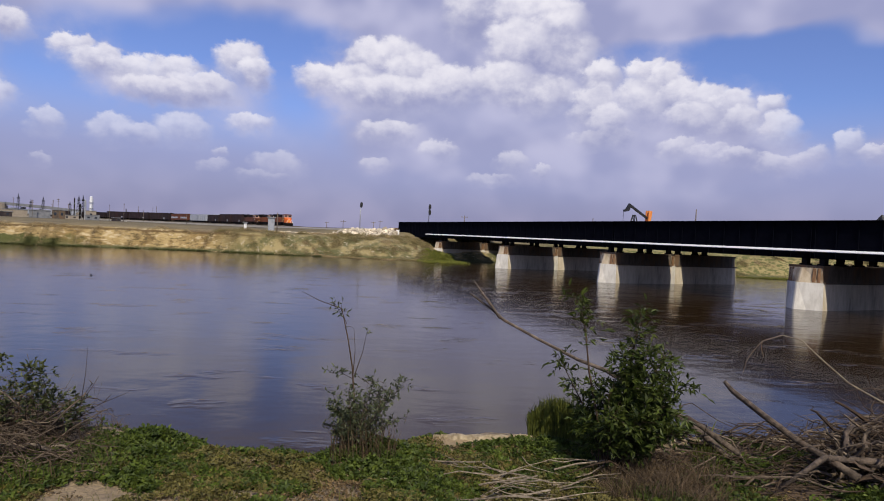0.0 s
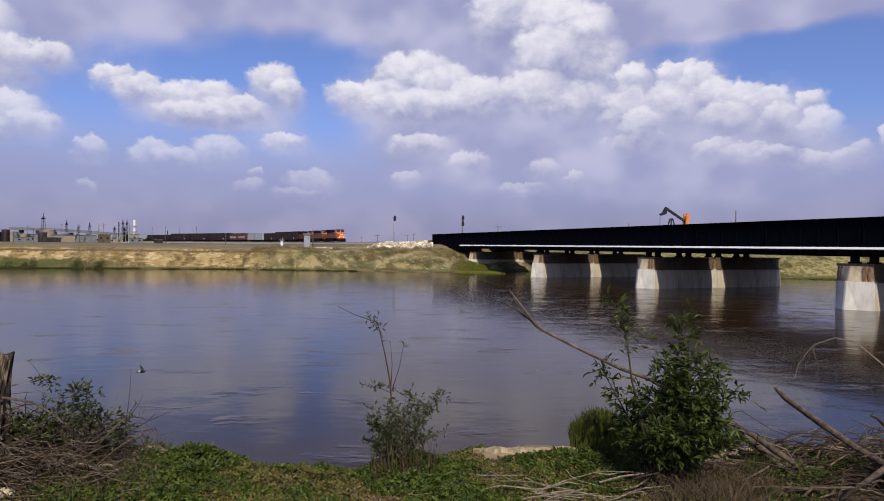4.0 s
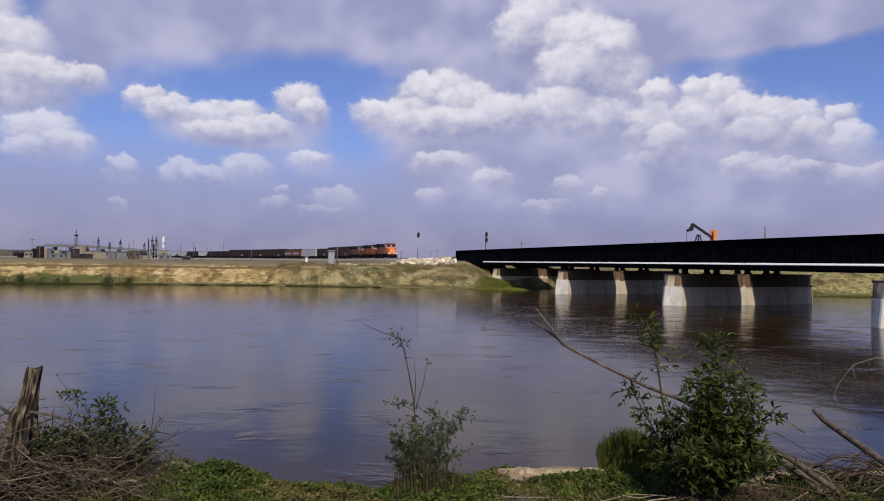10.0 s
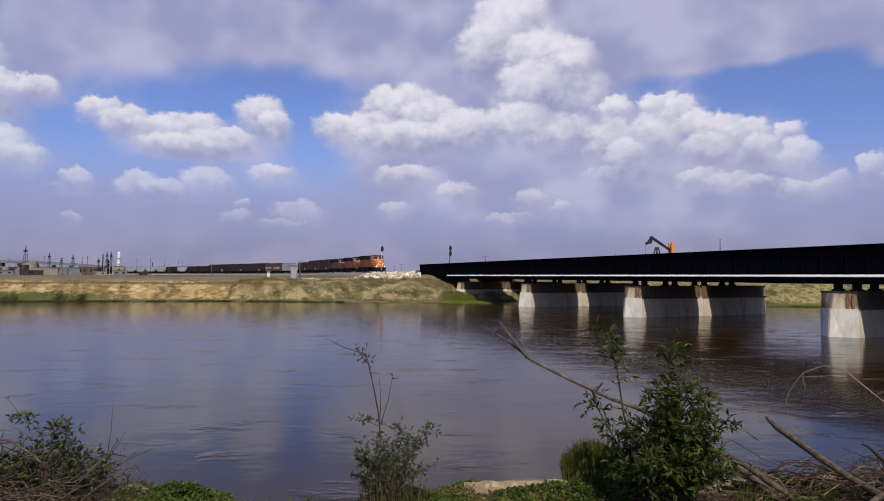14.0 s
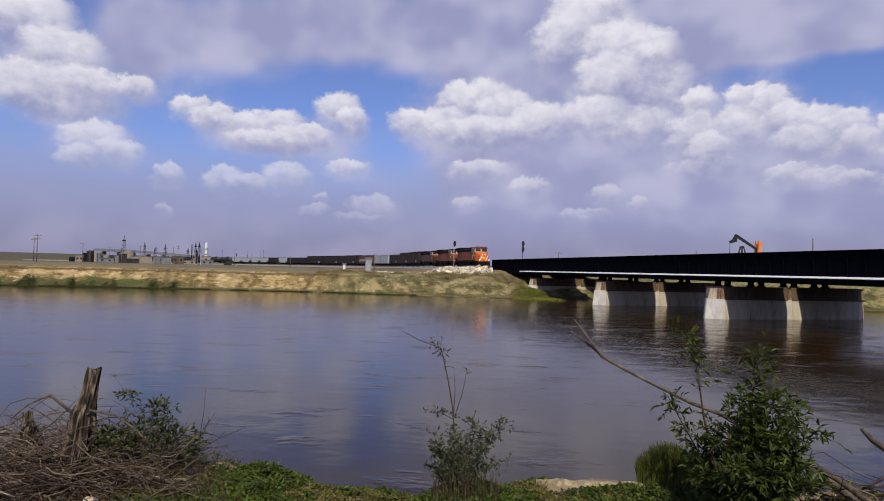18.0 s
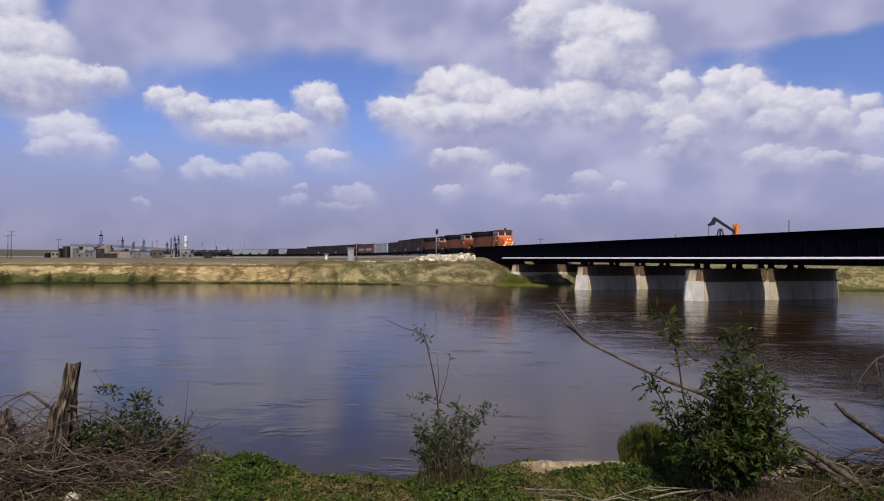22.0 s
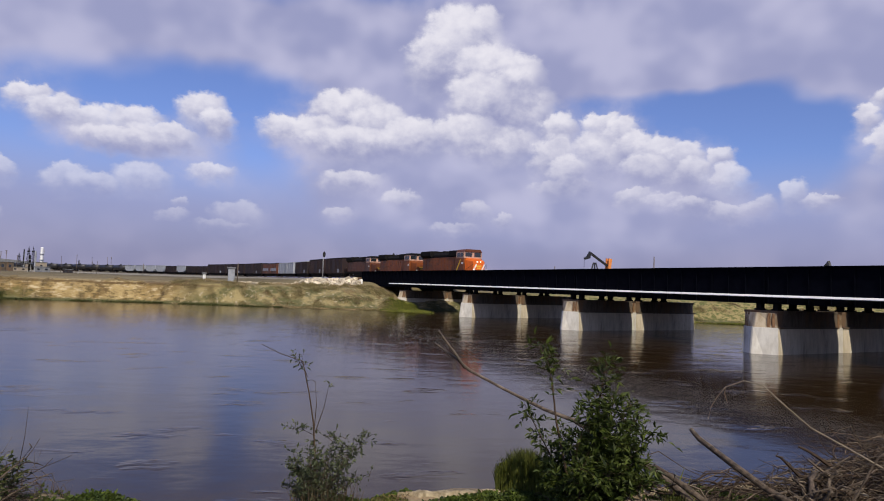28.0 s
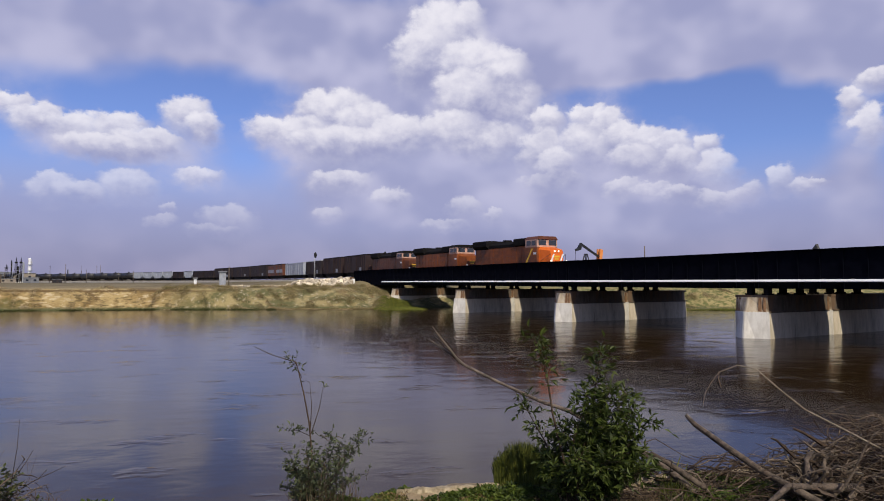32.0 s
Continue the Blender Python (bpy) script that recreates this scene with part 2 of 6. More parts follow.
def surface(name, dark, light, scale=3.0, rough=0.8, metal=0.0, bump=0.25, bump_scale=None, stain=None, stain_at=(0.55, 0.75), stain_scale=0.6,
            stretch=(1, 1, 1), vary=0.0, spec=0.4, thin=0.0):
    """A surface of two tones in fine grain, with larger stains in a third colour; vary: how much one piece differs from the next."""
    m = bpy.data.materials.new(name)
    m.use_nodes = True
    n = Nodes(m.node_tree)
    shader = m.node_tree.nodes["Principled BSDF"]
    at = n.add("ShaderNodeTexCoord").outputs["Object"]
    at = n.vec("MULTIPLY", at, stretch)
    grain = n.noise(at, scale, 6.0, 0.65)
    col = n.mix(n.step(grain.outputs[0], 0.32, 0.68), (*dark, 1), (*light, 1))
    if stain:
        big = n.noise(at, stain_scale, 5.0, 0.6)
        col = n.mix(n.step(big.outputs[0], *stain_at), col, (*stain, 1))
    if vary:
        each = n.math("ADD", n.add("ShaderNodeObjectInfo").outputs["Random"], n.add("ShaderNodeNewGeometry").outputs["Random Per Island"])
        hsv = n.add("ShaderNodeHueSaturation", Color=col)
        n.put(hsv.inputs["Value"], n.math("MULTIPLY_ADD", n.math("FRACT", each), 2 * vary, 1 - vary))
        col = hsv.outputs[0]
    n.put(shader.inputs["Base Color"], col)
    n.put(shader.inputs["Roughness"], n.math("MULTIPLY_ADD", n.math("SUBTRACT", grain.outputs[0], 0.5), 0.25, rough, clamp=True))
    shader.inputs["Metallic"].default_value = metal
    shader.inputs["Specular IOR Level"].default_value = spec
    if bump:
        relief = n.noise(at, bump_scale or scale * 2.5, 5.0, 0.6)
        b = n.add("ShaderNodeBump", Height=relief.outputs[0], Strength=bump, Distance=0.02)
        n.put(shader.inputs["Normal"], b.outputs[0])
    if thin:
        t = n.add("ShaderNodeBsdfTranslucent", Color=col)
        mix = n.add("ShaderNodeMixShader", Fac=thin)
        m.node_tree.links.new(shader.outputs[0], mix.inputs[1])
        m.node_tree.links.new(t.outputs[0], mix.inputs[2])
        m.node_tree.links.new(mix.outputs[0], m.node_tree.nodes["Material Output"].inputs["Surface"])
    return m


def glow(name, colour, strength):
    m = bpy.data.materials.new(name)
    m.use_nodes = True
    s = m.node_tree.nodes["Principled BSDF"]
    s.inputs["Base Color"].default_value = (*colour, 1)
    s.inputs["Emission Color"].default_value, s.inputs["Emission Strength"].default_value = (*colour, 1), strength
    return m


def water_material():
    m = bpy.data.materials.new("river_water")
    m.use_nodes = True
    n = Nodes(m.node_tree)
    s = m.node_tree.nodes["Principled BSDF"]
    at = n.add("ShaderNodeTexCoord").outputs["Object"]
    mud = n.noise(n.vec("MULTIPLY", at, (0.02, 0.06, 1)), 1.0, 3.0)
    n.put(s.inputs["Base Color"], n.mix(mud.outputs[0], (0.0195, 0.0105, 0.0032, 1), (0.034, 0.020, 0.0080, 1)))
    s.inputs["Roughness"].default_value, s.inputs["IOR"].default_value = 0.12, 1.33
    swell = n.noise(n.vec("MULTIPLY", at, (0.42, 0.62, 1)), 1.0, 3.0, 0.5)
    drift = n.noise(n.vec("MULTIPLY", at, (0.24, 0.46, 1)), 1.0, 4.0, 0.6)
    ripple = n.noise(n.vec("MULTIPLY", at, (1.5, 2.8, 1)), 1.0, 4.0, 0.6)
    # upwelling boils: short rough patches on a fairly smooth stream, rougher by the piers
    sep = n.add("ShaderNodeSeparateXYZ", Vector=at)
    by_piers = n.math("MULTIPLY", n.step(sep.outputs[0], -5.0, 18.0), n.step(sep.outputs[1], 25.0, 60.0))
    patch = n.step(n.math("MULTIPLY_ADD", by_piers, 0.10, drift.outputs[0]), 0.585, 0.70, 0.06, 1.0)
    height = n.math("MULTIPLY_ADD", n.math("MULTIPLY", ripple.outputs[0], patch), 0.80, n.math("MULTIPLY", swell.outputs[0], 0.50))
    b = n.add("ShaderNodeBump", Height=height, Strength=0.205, Distance=0.20)
    n.put(s.inputs["Normal"], b.outputs[0])
    return m


def ground_material():
    """Sandy soil by the camera, ochre bank and dry-grass plain over the river."""
    m = bpy.data.materials.new("soil")
    m.use_nodes = True
    n = Nodes(m.node_tree)
    s = m.node_tree.nodes["Principled BSDF"]
    at = n.add("ShaderNodeTexCoord").outputs["Object"]
    sep = n.add("ShaderNodeSeparateXYZ", Vector=at)
    grain = n.noise(at, 9.0, 6.0, 0.7)
    lump = n.noise(at, 1.3, 5.0, 0.6)
    broad = n.noise(at, 0.11, 5.0, 0.62)
    near = n.mix(grain.outputs[0], (0.15, 0.105, 0.055, 1), (0.42, 0.32, 0.19, 1))
    near = n.mix(n.step(lump.outputs[0], 0.50, 0.64), near, (0.060, 0.058, 0.022, 1))
    humus = n.mix(grain.outputs[0], (0.030, 0.017, 0.009, 1), (0.115, 0.070, 0.040, 1))
    brown = n.math("MULTIPLY_ADD", n.math("SUBTRACT", lump.outputs[0], 0.5), 3.0, n.math("MULTIPLY_ADD", n.math("SUBTRACT", broad.outputs[0], 0.5), 5.0, sep.outputs[0]))
    patch = n.math("MULTIPLY", n.step(brown, 2.6, 3.7), n.step(n.math("MULTIPLY_ADD", lump.outputs[0], 2.0, sep.outputs[1]), 4.6, 6.2))
    near = n.mix(n.math("MULTIPLY", n.math("MINIMUM", n.math("MAXIMUM", patch, 0.0), 1.0), 0.9), near, humus)
    gully = n.noise(n.vec("MULTIPLY", at, (0.32, 0.2, 0.45)), 1.0, 5.0, 0.65)
    bank = n.mix(n.step(broad.outputs[0], 0.35, 0.62), (0.23, 0.150, 0.050, 1), (0.42, 0.310, 0.135, 1))
    bank = n.mix(n.step(gully.outputs[0], 0.50, 0.66), bank, (0.14, 0.088, 0.030, 1))
    slump = n.noise(n.vec("MULTIPLY", at, (0.45, 0.45, 1.5)), 1.0, 6.0, 0.7)
    bank = n.mix(n.step(slump.outputs[0], 0.53, 0.60, 0.0, 0.85), bank, (0.52, 0.42, 0.25, 1))
    bank = n.mix(n.step(slump.outputs[0], 0.46, 0.40, 0.0, 0.85), bank, (0.095, 0.066, 0.024, 1))
    slope = n.mix(n.step(gully.outputs[0], 0.42, 0.60), (0.105, 0.098, 0.034, 1), (0.31, 0.245, 0.108, 1))
    slope = n.mix(n.step(lump.outputs[0], 0.55, 0.68), slope, (0.41, 0.35, 0.24, 1))
    bank = n.mix(n.step(n.math("MULTIPLY_ADD", broad.outputs[0], 14.0, sep.outputs[0]), -36.0, -22.0), bank, slope)
    meadow = n.mix(n.step(lump.outputs[0], 0.42, 0.58), (0.11, 0.115, 0.030, 1), (0.30, 0.24, 0.10, 1))
    bank = n.mix(n.step(sep.outputs[0], 28.0, 40.0), bank, meadow)
    mat = n.math("MULTIPLY_ADD", n.math("SUBTRACT", gully.outputs[0], 0.5), 4.5, sep.outputs[2])
    mat = n.math("MULTIPLY", n.step(mat, 2.0, 1.3), n.step(sep.outputs[0], -58.0, -72.0, 0.0, 0.95))
    bank = n.mix(mat, bank, n.mix(lump.outputs[0], (0.030, 0.040, 0.008, 1), (0.085, 0.095, 0.020, 1)))
    wet = n.step(n.math("MULTIPLY_ADD", n.math("SUBTRACT", lump.outputs[0], 0.5), 0.8, sep.outputs[2]), 0.15, 0.75)
    bank = n.mix(wet, (0.085, 0.085, 0.030, 1), bank)
    edge = n.math("MULTIPLY_ADD", n.math("SUBTRACT", gully.outputs[0], 0.5), 0.9, sep.outputs[2])
    turf = n.math("MULTIPLY", n.step(edge, 3.25, 3.45), n.step(edge, 3.85, 3.70))
    bank = n.mix(n.math("MULTIPLY", turf, n.step(sep.outputs[0], -20.0, -40.0, 0.0, 0.92)), bank, (0.115, 0.070, 0.022, 1))
    plain = n.mix(n.step(broad.outputs[0], 0.38, 0.6), (0.135, 0.105, 0.046, 1), (0.215, 0.170, 0.080, 1))
    plain = n.mix(n.step(sep.outputs[0], 28.0, 40.0), plain, meadow)
    plain = n.mix(n.step(sep.outputs[1], 150.0, 330.0, 0.0, 0.85), plain, (0.066, 0.054, 0.025, 1))
    bank = n.mix(n.step(sep.outputs[2], 3.75, 4.15), bank, plain)
    n.put(s.inputs["Base Color"], n.mix(n.step(sep.outputs[1], 40.0, 60.0), near, bank))
    s.inputs["Roughness"].default_value = 0.95
    h = n.math("ADD", n.math("MULTIPLY", grain.outputs[0], 0.25), lump.outputs[0])
    b = n.add("ShaderNodeBump", Height=h, Strength=0.7, Distance=0.30)
    n.put(s.inputs["Normal"], b.outputs[0])
    return m


def glass(name, tint):
    m = bpy.data.materials.new(name)
    m.use_nodes = True
    s = m.node_tree.nodes["Principled BSDF"]
    s.inputs["Base Color"].default_value, s.inputs["Roughness"].default_value = (*tint, 1), 0.05
    s.inputs["Specular IOR Level"].default_value = 0.9
    return m


WATER, SOIL = water_material(), ground_material()
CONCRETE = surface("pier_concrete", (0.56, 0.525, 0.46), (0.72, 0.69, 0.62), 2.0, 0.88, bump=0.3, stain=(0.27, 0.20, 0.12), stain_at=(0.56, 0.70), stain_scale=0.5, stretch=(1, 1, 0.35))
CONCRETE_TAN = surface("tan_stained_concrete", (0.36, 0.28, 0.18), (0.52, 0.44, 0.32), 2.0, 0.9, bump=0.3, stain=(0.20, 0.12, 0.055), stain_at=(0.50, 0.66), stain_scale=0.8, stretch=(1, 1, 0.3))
# Stained pier concrete, its base colour dimmed for the deck's shade.
CONCRETE_WALL = surface("weathered_shaded_pier_wall", (0.42, 0.36, 0.265), (0.56, 0.49, 0.375), 2.0, 0.9, bump=0.3, stain=(0.12, 0.10, 0.075), stain_at=(0.52, 0.68), stain_scale=0.6, stretch=(1, 1, 0.25))
# Stained concrete, its colour also darkened for the shade beneath the girders.
CONCRETE_STAIN_SHADE = surface("stained_shade_concrete", (0.055, 0.042, 0.030), (0.115, 0.092, 0.068), 2.2, 0.9, bump=0.35, stain=(0.13, 0.080, 0.045), stain_at=(0.46, 0.62), stain_scale=0.9, stretch=(1, 1, 0.25))
GIRDER = surface("black_girder_paint", (0.0018, 0.0022, 0.0048), (0.0035, 0.004, 0.0075), 1.2, 0.8, bump=0.1, spec=0.02, stain=(0.006, 0.006, 0.0075), stain_at=(0.6, 0.8), stain_scale=0.4)
STEEL_DARK = surface("dark_steel", (0.008, 0.007, 0.0065), (0.017, 0.015, 0.014), 5.0, 0.8, 0.0, bump=0.15, spec=0.12)
WHITE_EDGE = surface("pale_walkway_edge", (0.78, 0.77, 0.74), (0.86, 0.85, 0.83), 1.5, 0.6, bump=0.15, stain=(0.45, 0.42, 0.37), stain_at=(0.62, 0.78), stretch=(0.4, 1, 1))
RUST = surface("rusted_steel", (0.13, 0.065, 0.030), (0.30, 0.17, 0.085), 5.0, 0.85, bump=0.3, stretch=(1, 1, 0.2))
RAIL = surface("rusty_rail", (0.10, 0.065, 0.045), (0.20, 0.15, 0.12), 8.0, 0.5, 0.7)
TIE = surface("dark_timber_tie", (0.05, 0.038, 0.028), (0.10, 0.08, 0.06), 6.0, 0.9)
BALLAST = surface("grey_ballast", (0.15, 0.14, 0.12), (0.34, 0.31, 0.27), 5.0, 0.95, bump=0.8, stain=(0.12, 0.11, 0.08), stain_scale=0.2)
ROCK = surface("pale_riprap_rock", (0.40, 0.33, 0.22), (0.68, 0.60, 0.46), 2.5, 0.9, bump=0.6, stain=(0.20, 0.15, 0.085), stain_at=(0.50, 0.66), stain_scale=1.5, vary=0.45)
# One orange paint in two tones: sides dimmed for grazing sun, nose sunlit.
ORANGE = surface("shaded_locomotive_orange", (0.185, 0.046, 0.008), (0.27, 0.070, 0.011), 1.5, 0.5, bump=0.05, stain=(0.085, 0.030, 0.012), stain_at=(0.44, 0.68), stain_scale=0.5, stretch=(0.6, 1, 1))
NOSE_ORANGE = surface("sunlit_orange_paint", (0.70, 0.130, 0.012), (0.80, 0.165, 0.018), 1.5, 0.40, bump=0.05)
ORANGE_DULL = surface("grimy_orange_paint", (0.085, 0.027, 0.011), (0.135, 0.042, 0.016), 1.5, 0.5, bump=0.08, stain=(0.055, 0.024, 0.014), stain_at=(0.45, 0.68), stain_scale=0.5, stretch=(0.6, 1, 1))
ROOF_BLACK = surface("sooty_black_roof", (0.006, 0.0055, 0.0055), (0.016, 0.014, 0.013), 3.0, 0.75, bump=0.15, spec=0.08)
CREAM = surface("cream_cab_paint", (0.42, 0.24, 0.17), (0.56, 0.36, 0.27), 2.0, 0.45, bump=0.05)
YELLOW = surface("yellow_stripe_paint", (0.70, 0.40, 0.03), (0.80, 0.48, 0.05), 3.0, 0.45, bump=0.05)
WHITE_PAINT = surface("white_paint", (0.66, 0.66, 0.65), (0.80, 0.80, 0.79), 2.0, 0.5, bump=0.05, stain=(0.45, 0.43, 0.40), stain_at=(0.62, 0.8))
BROWN_CAR = surface("oxide_brown_car_paint", (0.016, 0.0065, 0.007), (0.027, 0.011, 0.010), 1.2, 0.65, bump=0.1, stain=(0.028, 0.014, 0.012), stain_at=(0.48, 0.7), stain_scale=0.4, vary=0.2)
BROWN_DARK = surface("dark_brown_car_paint", (0.011, 0.006, 0.0075), (0.020, 0.010, 0.011), 1.2, 0.7, bump=0.1, stain=(0.04, 0.028, 0.024), stain_at=(0.48, 0.7), stain_scale=0.4, vary=0.2)
GREY_CAR = surface("pale_grey_car_paint", (0.26, 0.28, 0.32), (0.38, 0.40, 0.44), 1.2, 0.55, bump=0.08, stain=(0.24, 0.23, 0.22), stain_at=(0.55, 0.75), stain_scale=0.5, vary=0.15)
TANK_BLACK = surface("black_tank_paint", (0.014, 0.014, 0.016), (0.032, 0.031, 0.032), 1.5, 0.45, bump=0.08)
GLASS = glass("dark_window_glass", (0.02, 0.025, 0.03))
LAMP_WHITE = glow("headlight_glass", (1.0, 0.93, 0.80), 0.6)
HORSE_ORANGE = surface("orange_machine_paint", (0.62, 0.20, 0.05), (0.74, 0.28, 0.08), 3.0, 0.5, bump=0.08, stain=(0.35, 0.13, 0.06), stain_at=(0.58, 0.76))
SIGNAL_BLACK = surface("black_signal_paint", (0.010, 0.010, 0.011), (0.022, 0.022, 0.024), 6.0, 0.5)
SILVER = surface("aluminium_mast_paint", (0.30, 0.31, 0.33), (0.42, 0.43, 0.45), 6.0, 0.5, 0.3)
TAN_WALL = surface("tan_stucco", (0.22, 0.18, 0.135), (0.32, 0.275, 0.21), 1.5, 0.9, bump=0.2, stain=(0.26, 0.22, 0.17), stain_scale=0.2)
GREY_WALL = surface("grey_concrete_deck", (0.12, 0.125, 0.135), (0.20, 0.205, 0.215), 0.8, 0.9, bump=0.2)
POLE_WOOD = surface("weathered_pole_wood", (0.10, 0.075, 0.055), (0.18, 0.145, 0.11), 6.0, 0.9, stretch=(1, 1, 0.2))
DRIFT = surface("grey_driftwood", (0.030, 0.021, 0.014), (0.135, 0.102, 0.070), 14.0, 0.92, bump=0.5, bump_scale=40.0, stain=(0.09, 0.062, 0.042), stain_at=(0.5, 0.66), stain_scale=5.0)
BARK_DARK = surface("dark_weathered_bark", (0.045, 0.034, 0.026), (0.14, 0.105, 0.078), 18.0, 0.95, bump=0.9, bump_scale=30.0, stain=(0.17, 0.132, 0.098), stain_at=(0.56, 0.7), stain_scale=6.0)
BARK_STRIPS = surface("furrowed_dead_bark", (0.022, 0.015, 0.009), (0.235, 0.180, 0.125), 26.0, 0.95, bump=0.9, bump_scale=40.0, stain=(0.022, 0.015, 0.009), stain_at=(0.44, 0.54), stain_scale=16.0, stretch=(1, 1, 0.16))
TWIG = surface("brown_twig", (0.022, 0.0125, 0.007), (0.062, 0.039, 0.021), 25.0, 0.92, vary=0.35)
TWIG_GREY = surface("bleached_dead_twig", (0.055, 0.039, 0.026), (0.165, 0.124, 0.083), 25.0, 0.92, vary=0.35)
LEAF = surface("dark_green_leaf", (0.022, 0.036, 0.006), (0.078, 0.100, 0.018), 9.0, 0.5, bump=0.0, vary=0.45, spec=0.25, thin=0.22)
LEAF_PALE = surface("greyish_willow_leaf", (0.040, 0.052, 0.022), (0.098, 0.112, 0.050), 9.0, 0.5, bump=0.0, vary=0.35, thin=0.25)
WEED = surface("green_weed_leaf", (0.030, 0.052, 0.005), (0.090, 0.120, 0.013), 6.0, 0.65, bump=0.0, vary=0.45, thin=0.25)
WEED_DRY = surface("yellowing_weed_leaf", (0.072, 0.068, 0.013), (0.155, 0.130, 0.034), 6.0, 0.7, bump=0.0, vary=0.4, thin=0.2)
GRASS_DRY = surface("dry_grass_stem", (0.045, 0.029, 0.015), (0.120, 0.082, 0.043), 12.0, 0.85, bump=0.0, vary=0.35, thin=0.1)
REED = surface("green_reed_blade", (0.058, 0.070, 0.010), (0.145, 0.155, 0.028), 8.0, 0.6, bump=0.0, vary=0.35, thin=0.2)
SHRUB_FAR = surface("bank_shrub_leaf", (0.085, 0.100, 0.012), (0.195, 0.200, 0.028), 3.0, 0.8, bump=0.0, vary=0.4)
LEAF_BROWN = surface("withered_brown_leaf", (0.075, 0.048, 0.020), (0.20, 0.135, 0.060), 6.0, 0.8, bump=0.0, vary=0.45, thin=0.1)
SHRUB_DARK = surface("dark_bank_mat", (0.032, 0.040, 0.009), (0.085, 0.092, 0.020), 3.0, 0.85, bump=0.0, vary=0.4)
STONE_DARK = surface("grey_stone", (0.09, 0.085, 0.08), (0.17, 0.16, 0.15), 8.0, 0.85, bump=0.4)

# ---- mesh helpers ----


def part(name, bm, material, parent=None, label="", smooth=False):
    me = bpy.data.meshes.new(name)
    bm.to_mesh(me)
    bm.free()
    return part_of(name, me, material, parent, label, smooth)


def part_of(name, me, material, parent=None, label="", smooth=False):
    if material and not me.materials:
        me.materials.append(material)
    if smooth:
        me.shade_smooth()
    ob = new(name, me)
    ob.parent = parent
    if label:
        ob["label"] = label
    return ob


def arrays(name, verts, faces, material, parent=None, label="", smooth=False):
    me = bpy.data.meshes.new(name)
    me.from_pydata([tuple(v) for v in np.asarray(verts, float).tolist()], [], [tuple(f) for f in np.asarray(faces).tolist()])
    me.update()
    return part_of(name, me, material, parent, label, smooth)


def thing(name, m, label, category, group="", kind=""):
    ob = new(name)
    ob.empty_display_size = 0.2
    ob.matrix_world = m
    return tagged(ob, label, category, group, kind)


def box(bm, x0, x1, y0, y1, z0, z1, bevel=0.0, taper=(0, 0)):
    """A box; taper: how far its top draws in on each side, in x and y."""
    made = bmesh.ops.create_cube(bm, size=1.0)["verts"]
    for v in made:
        top = v.co.z > 0
        tx, ty = (taper[0], taper[1]) if top else (0, 0)
        v.co.x = (x1 - tx) if v.co.x > 0 else (x0 + tx)
        v.co.y = (y1 - ty) if v.co.y > 0 else (y0 + ty)
        v.co.z = z1 if top else z0
    if bevel:
        edges = list({e for v in made for e in v.link_edges})
        bmesh.ops.bevel(bm, geom=edges, offset=bevel, segments=1, affect="EDGES", profile=0.7)
    return bm


def boxes(*specs, bevel=0.0):
    bm = bmesh.new()
    for s in specs:
        box(bm, *s, bevel=bevel)
    return bm


def prism(bm, outline, lift0, lift1, top=None):
    """A solid between an outline in the plane at height lift0 and one (the same unless given) at lift1."""
    a = [bm.verts.new((x, y, lift0)) for x, y in outline]
    b = [bm.verts.new((x, y, lift1)) for x, y in (top or outline)]
    k = len(a)
    bm.faces.new(a[::-1])
    bm.faces.new(b)
    for i in range(k):
        bm.faces.new((a[i], a[(i + 1) % k], b[(i + 1) % k], b[i]))
    return bm


def profile_y(bm, outline, y0, y1):
    """A solid with an outline in x and z, from y0 to y1."""
    a = [bm.verts.new((x, y0, z)) for x, z in outline]
    b = [bm.verts.new((x, y1, z)) for x, z in outline]
    k = len(a)
    bm.faces.new(a)
    bm.faces.new(b[::-1])
    for i in range(k):
        bm.faces.new((a[(i + 1) % k], a[i], b[i], b[(i + 1) % k]))
    bmesh.ops.recalc_face_normals(bm, faces=bm.faces)
    return bm


def profile_x(bm, outline, x0, x1, shrink=None):
    """A solid with an outline in y and z, from x0 to x1."""
    a = [bm.verts.new((x0, y, z)) for y, z in outline]
    b = [bm.verts.new((x1, y, z)) for y, z in (shrink or outline)]
    k = len(a)
    bm.faces.new(a)
    bm.faces.new(b[::-1])
    for i in range(k):
        bm.faces.new((a[(i + 1) % k], a[i], b[i], b[(i + 1) % k]))
    bmesh.ops.recalc_face_normals(bm, faces=bm.faces)
    return bm


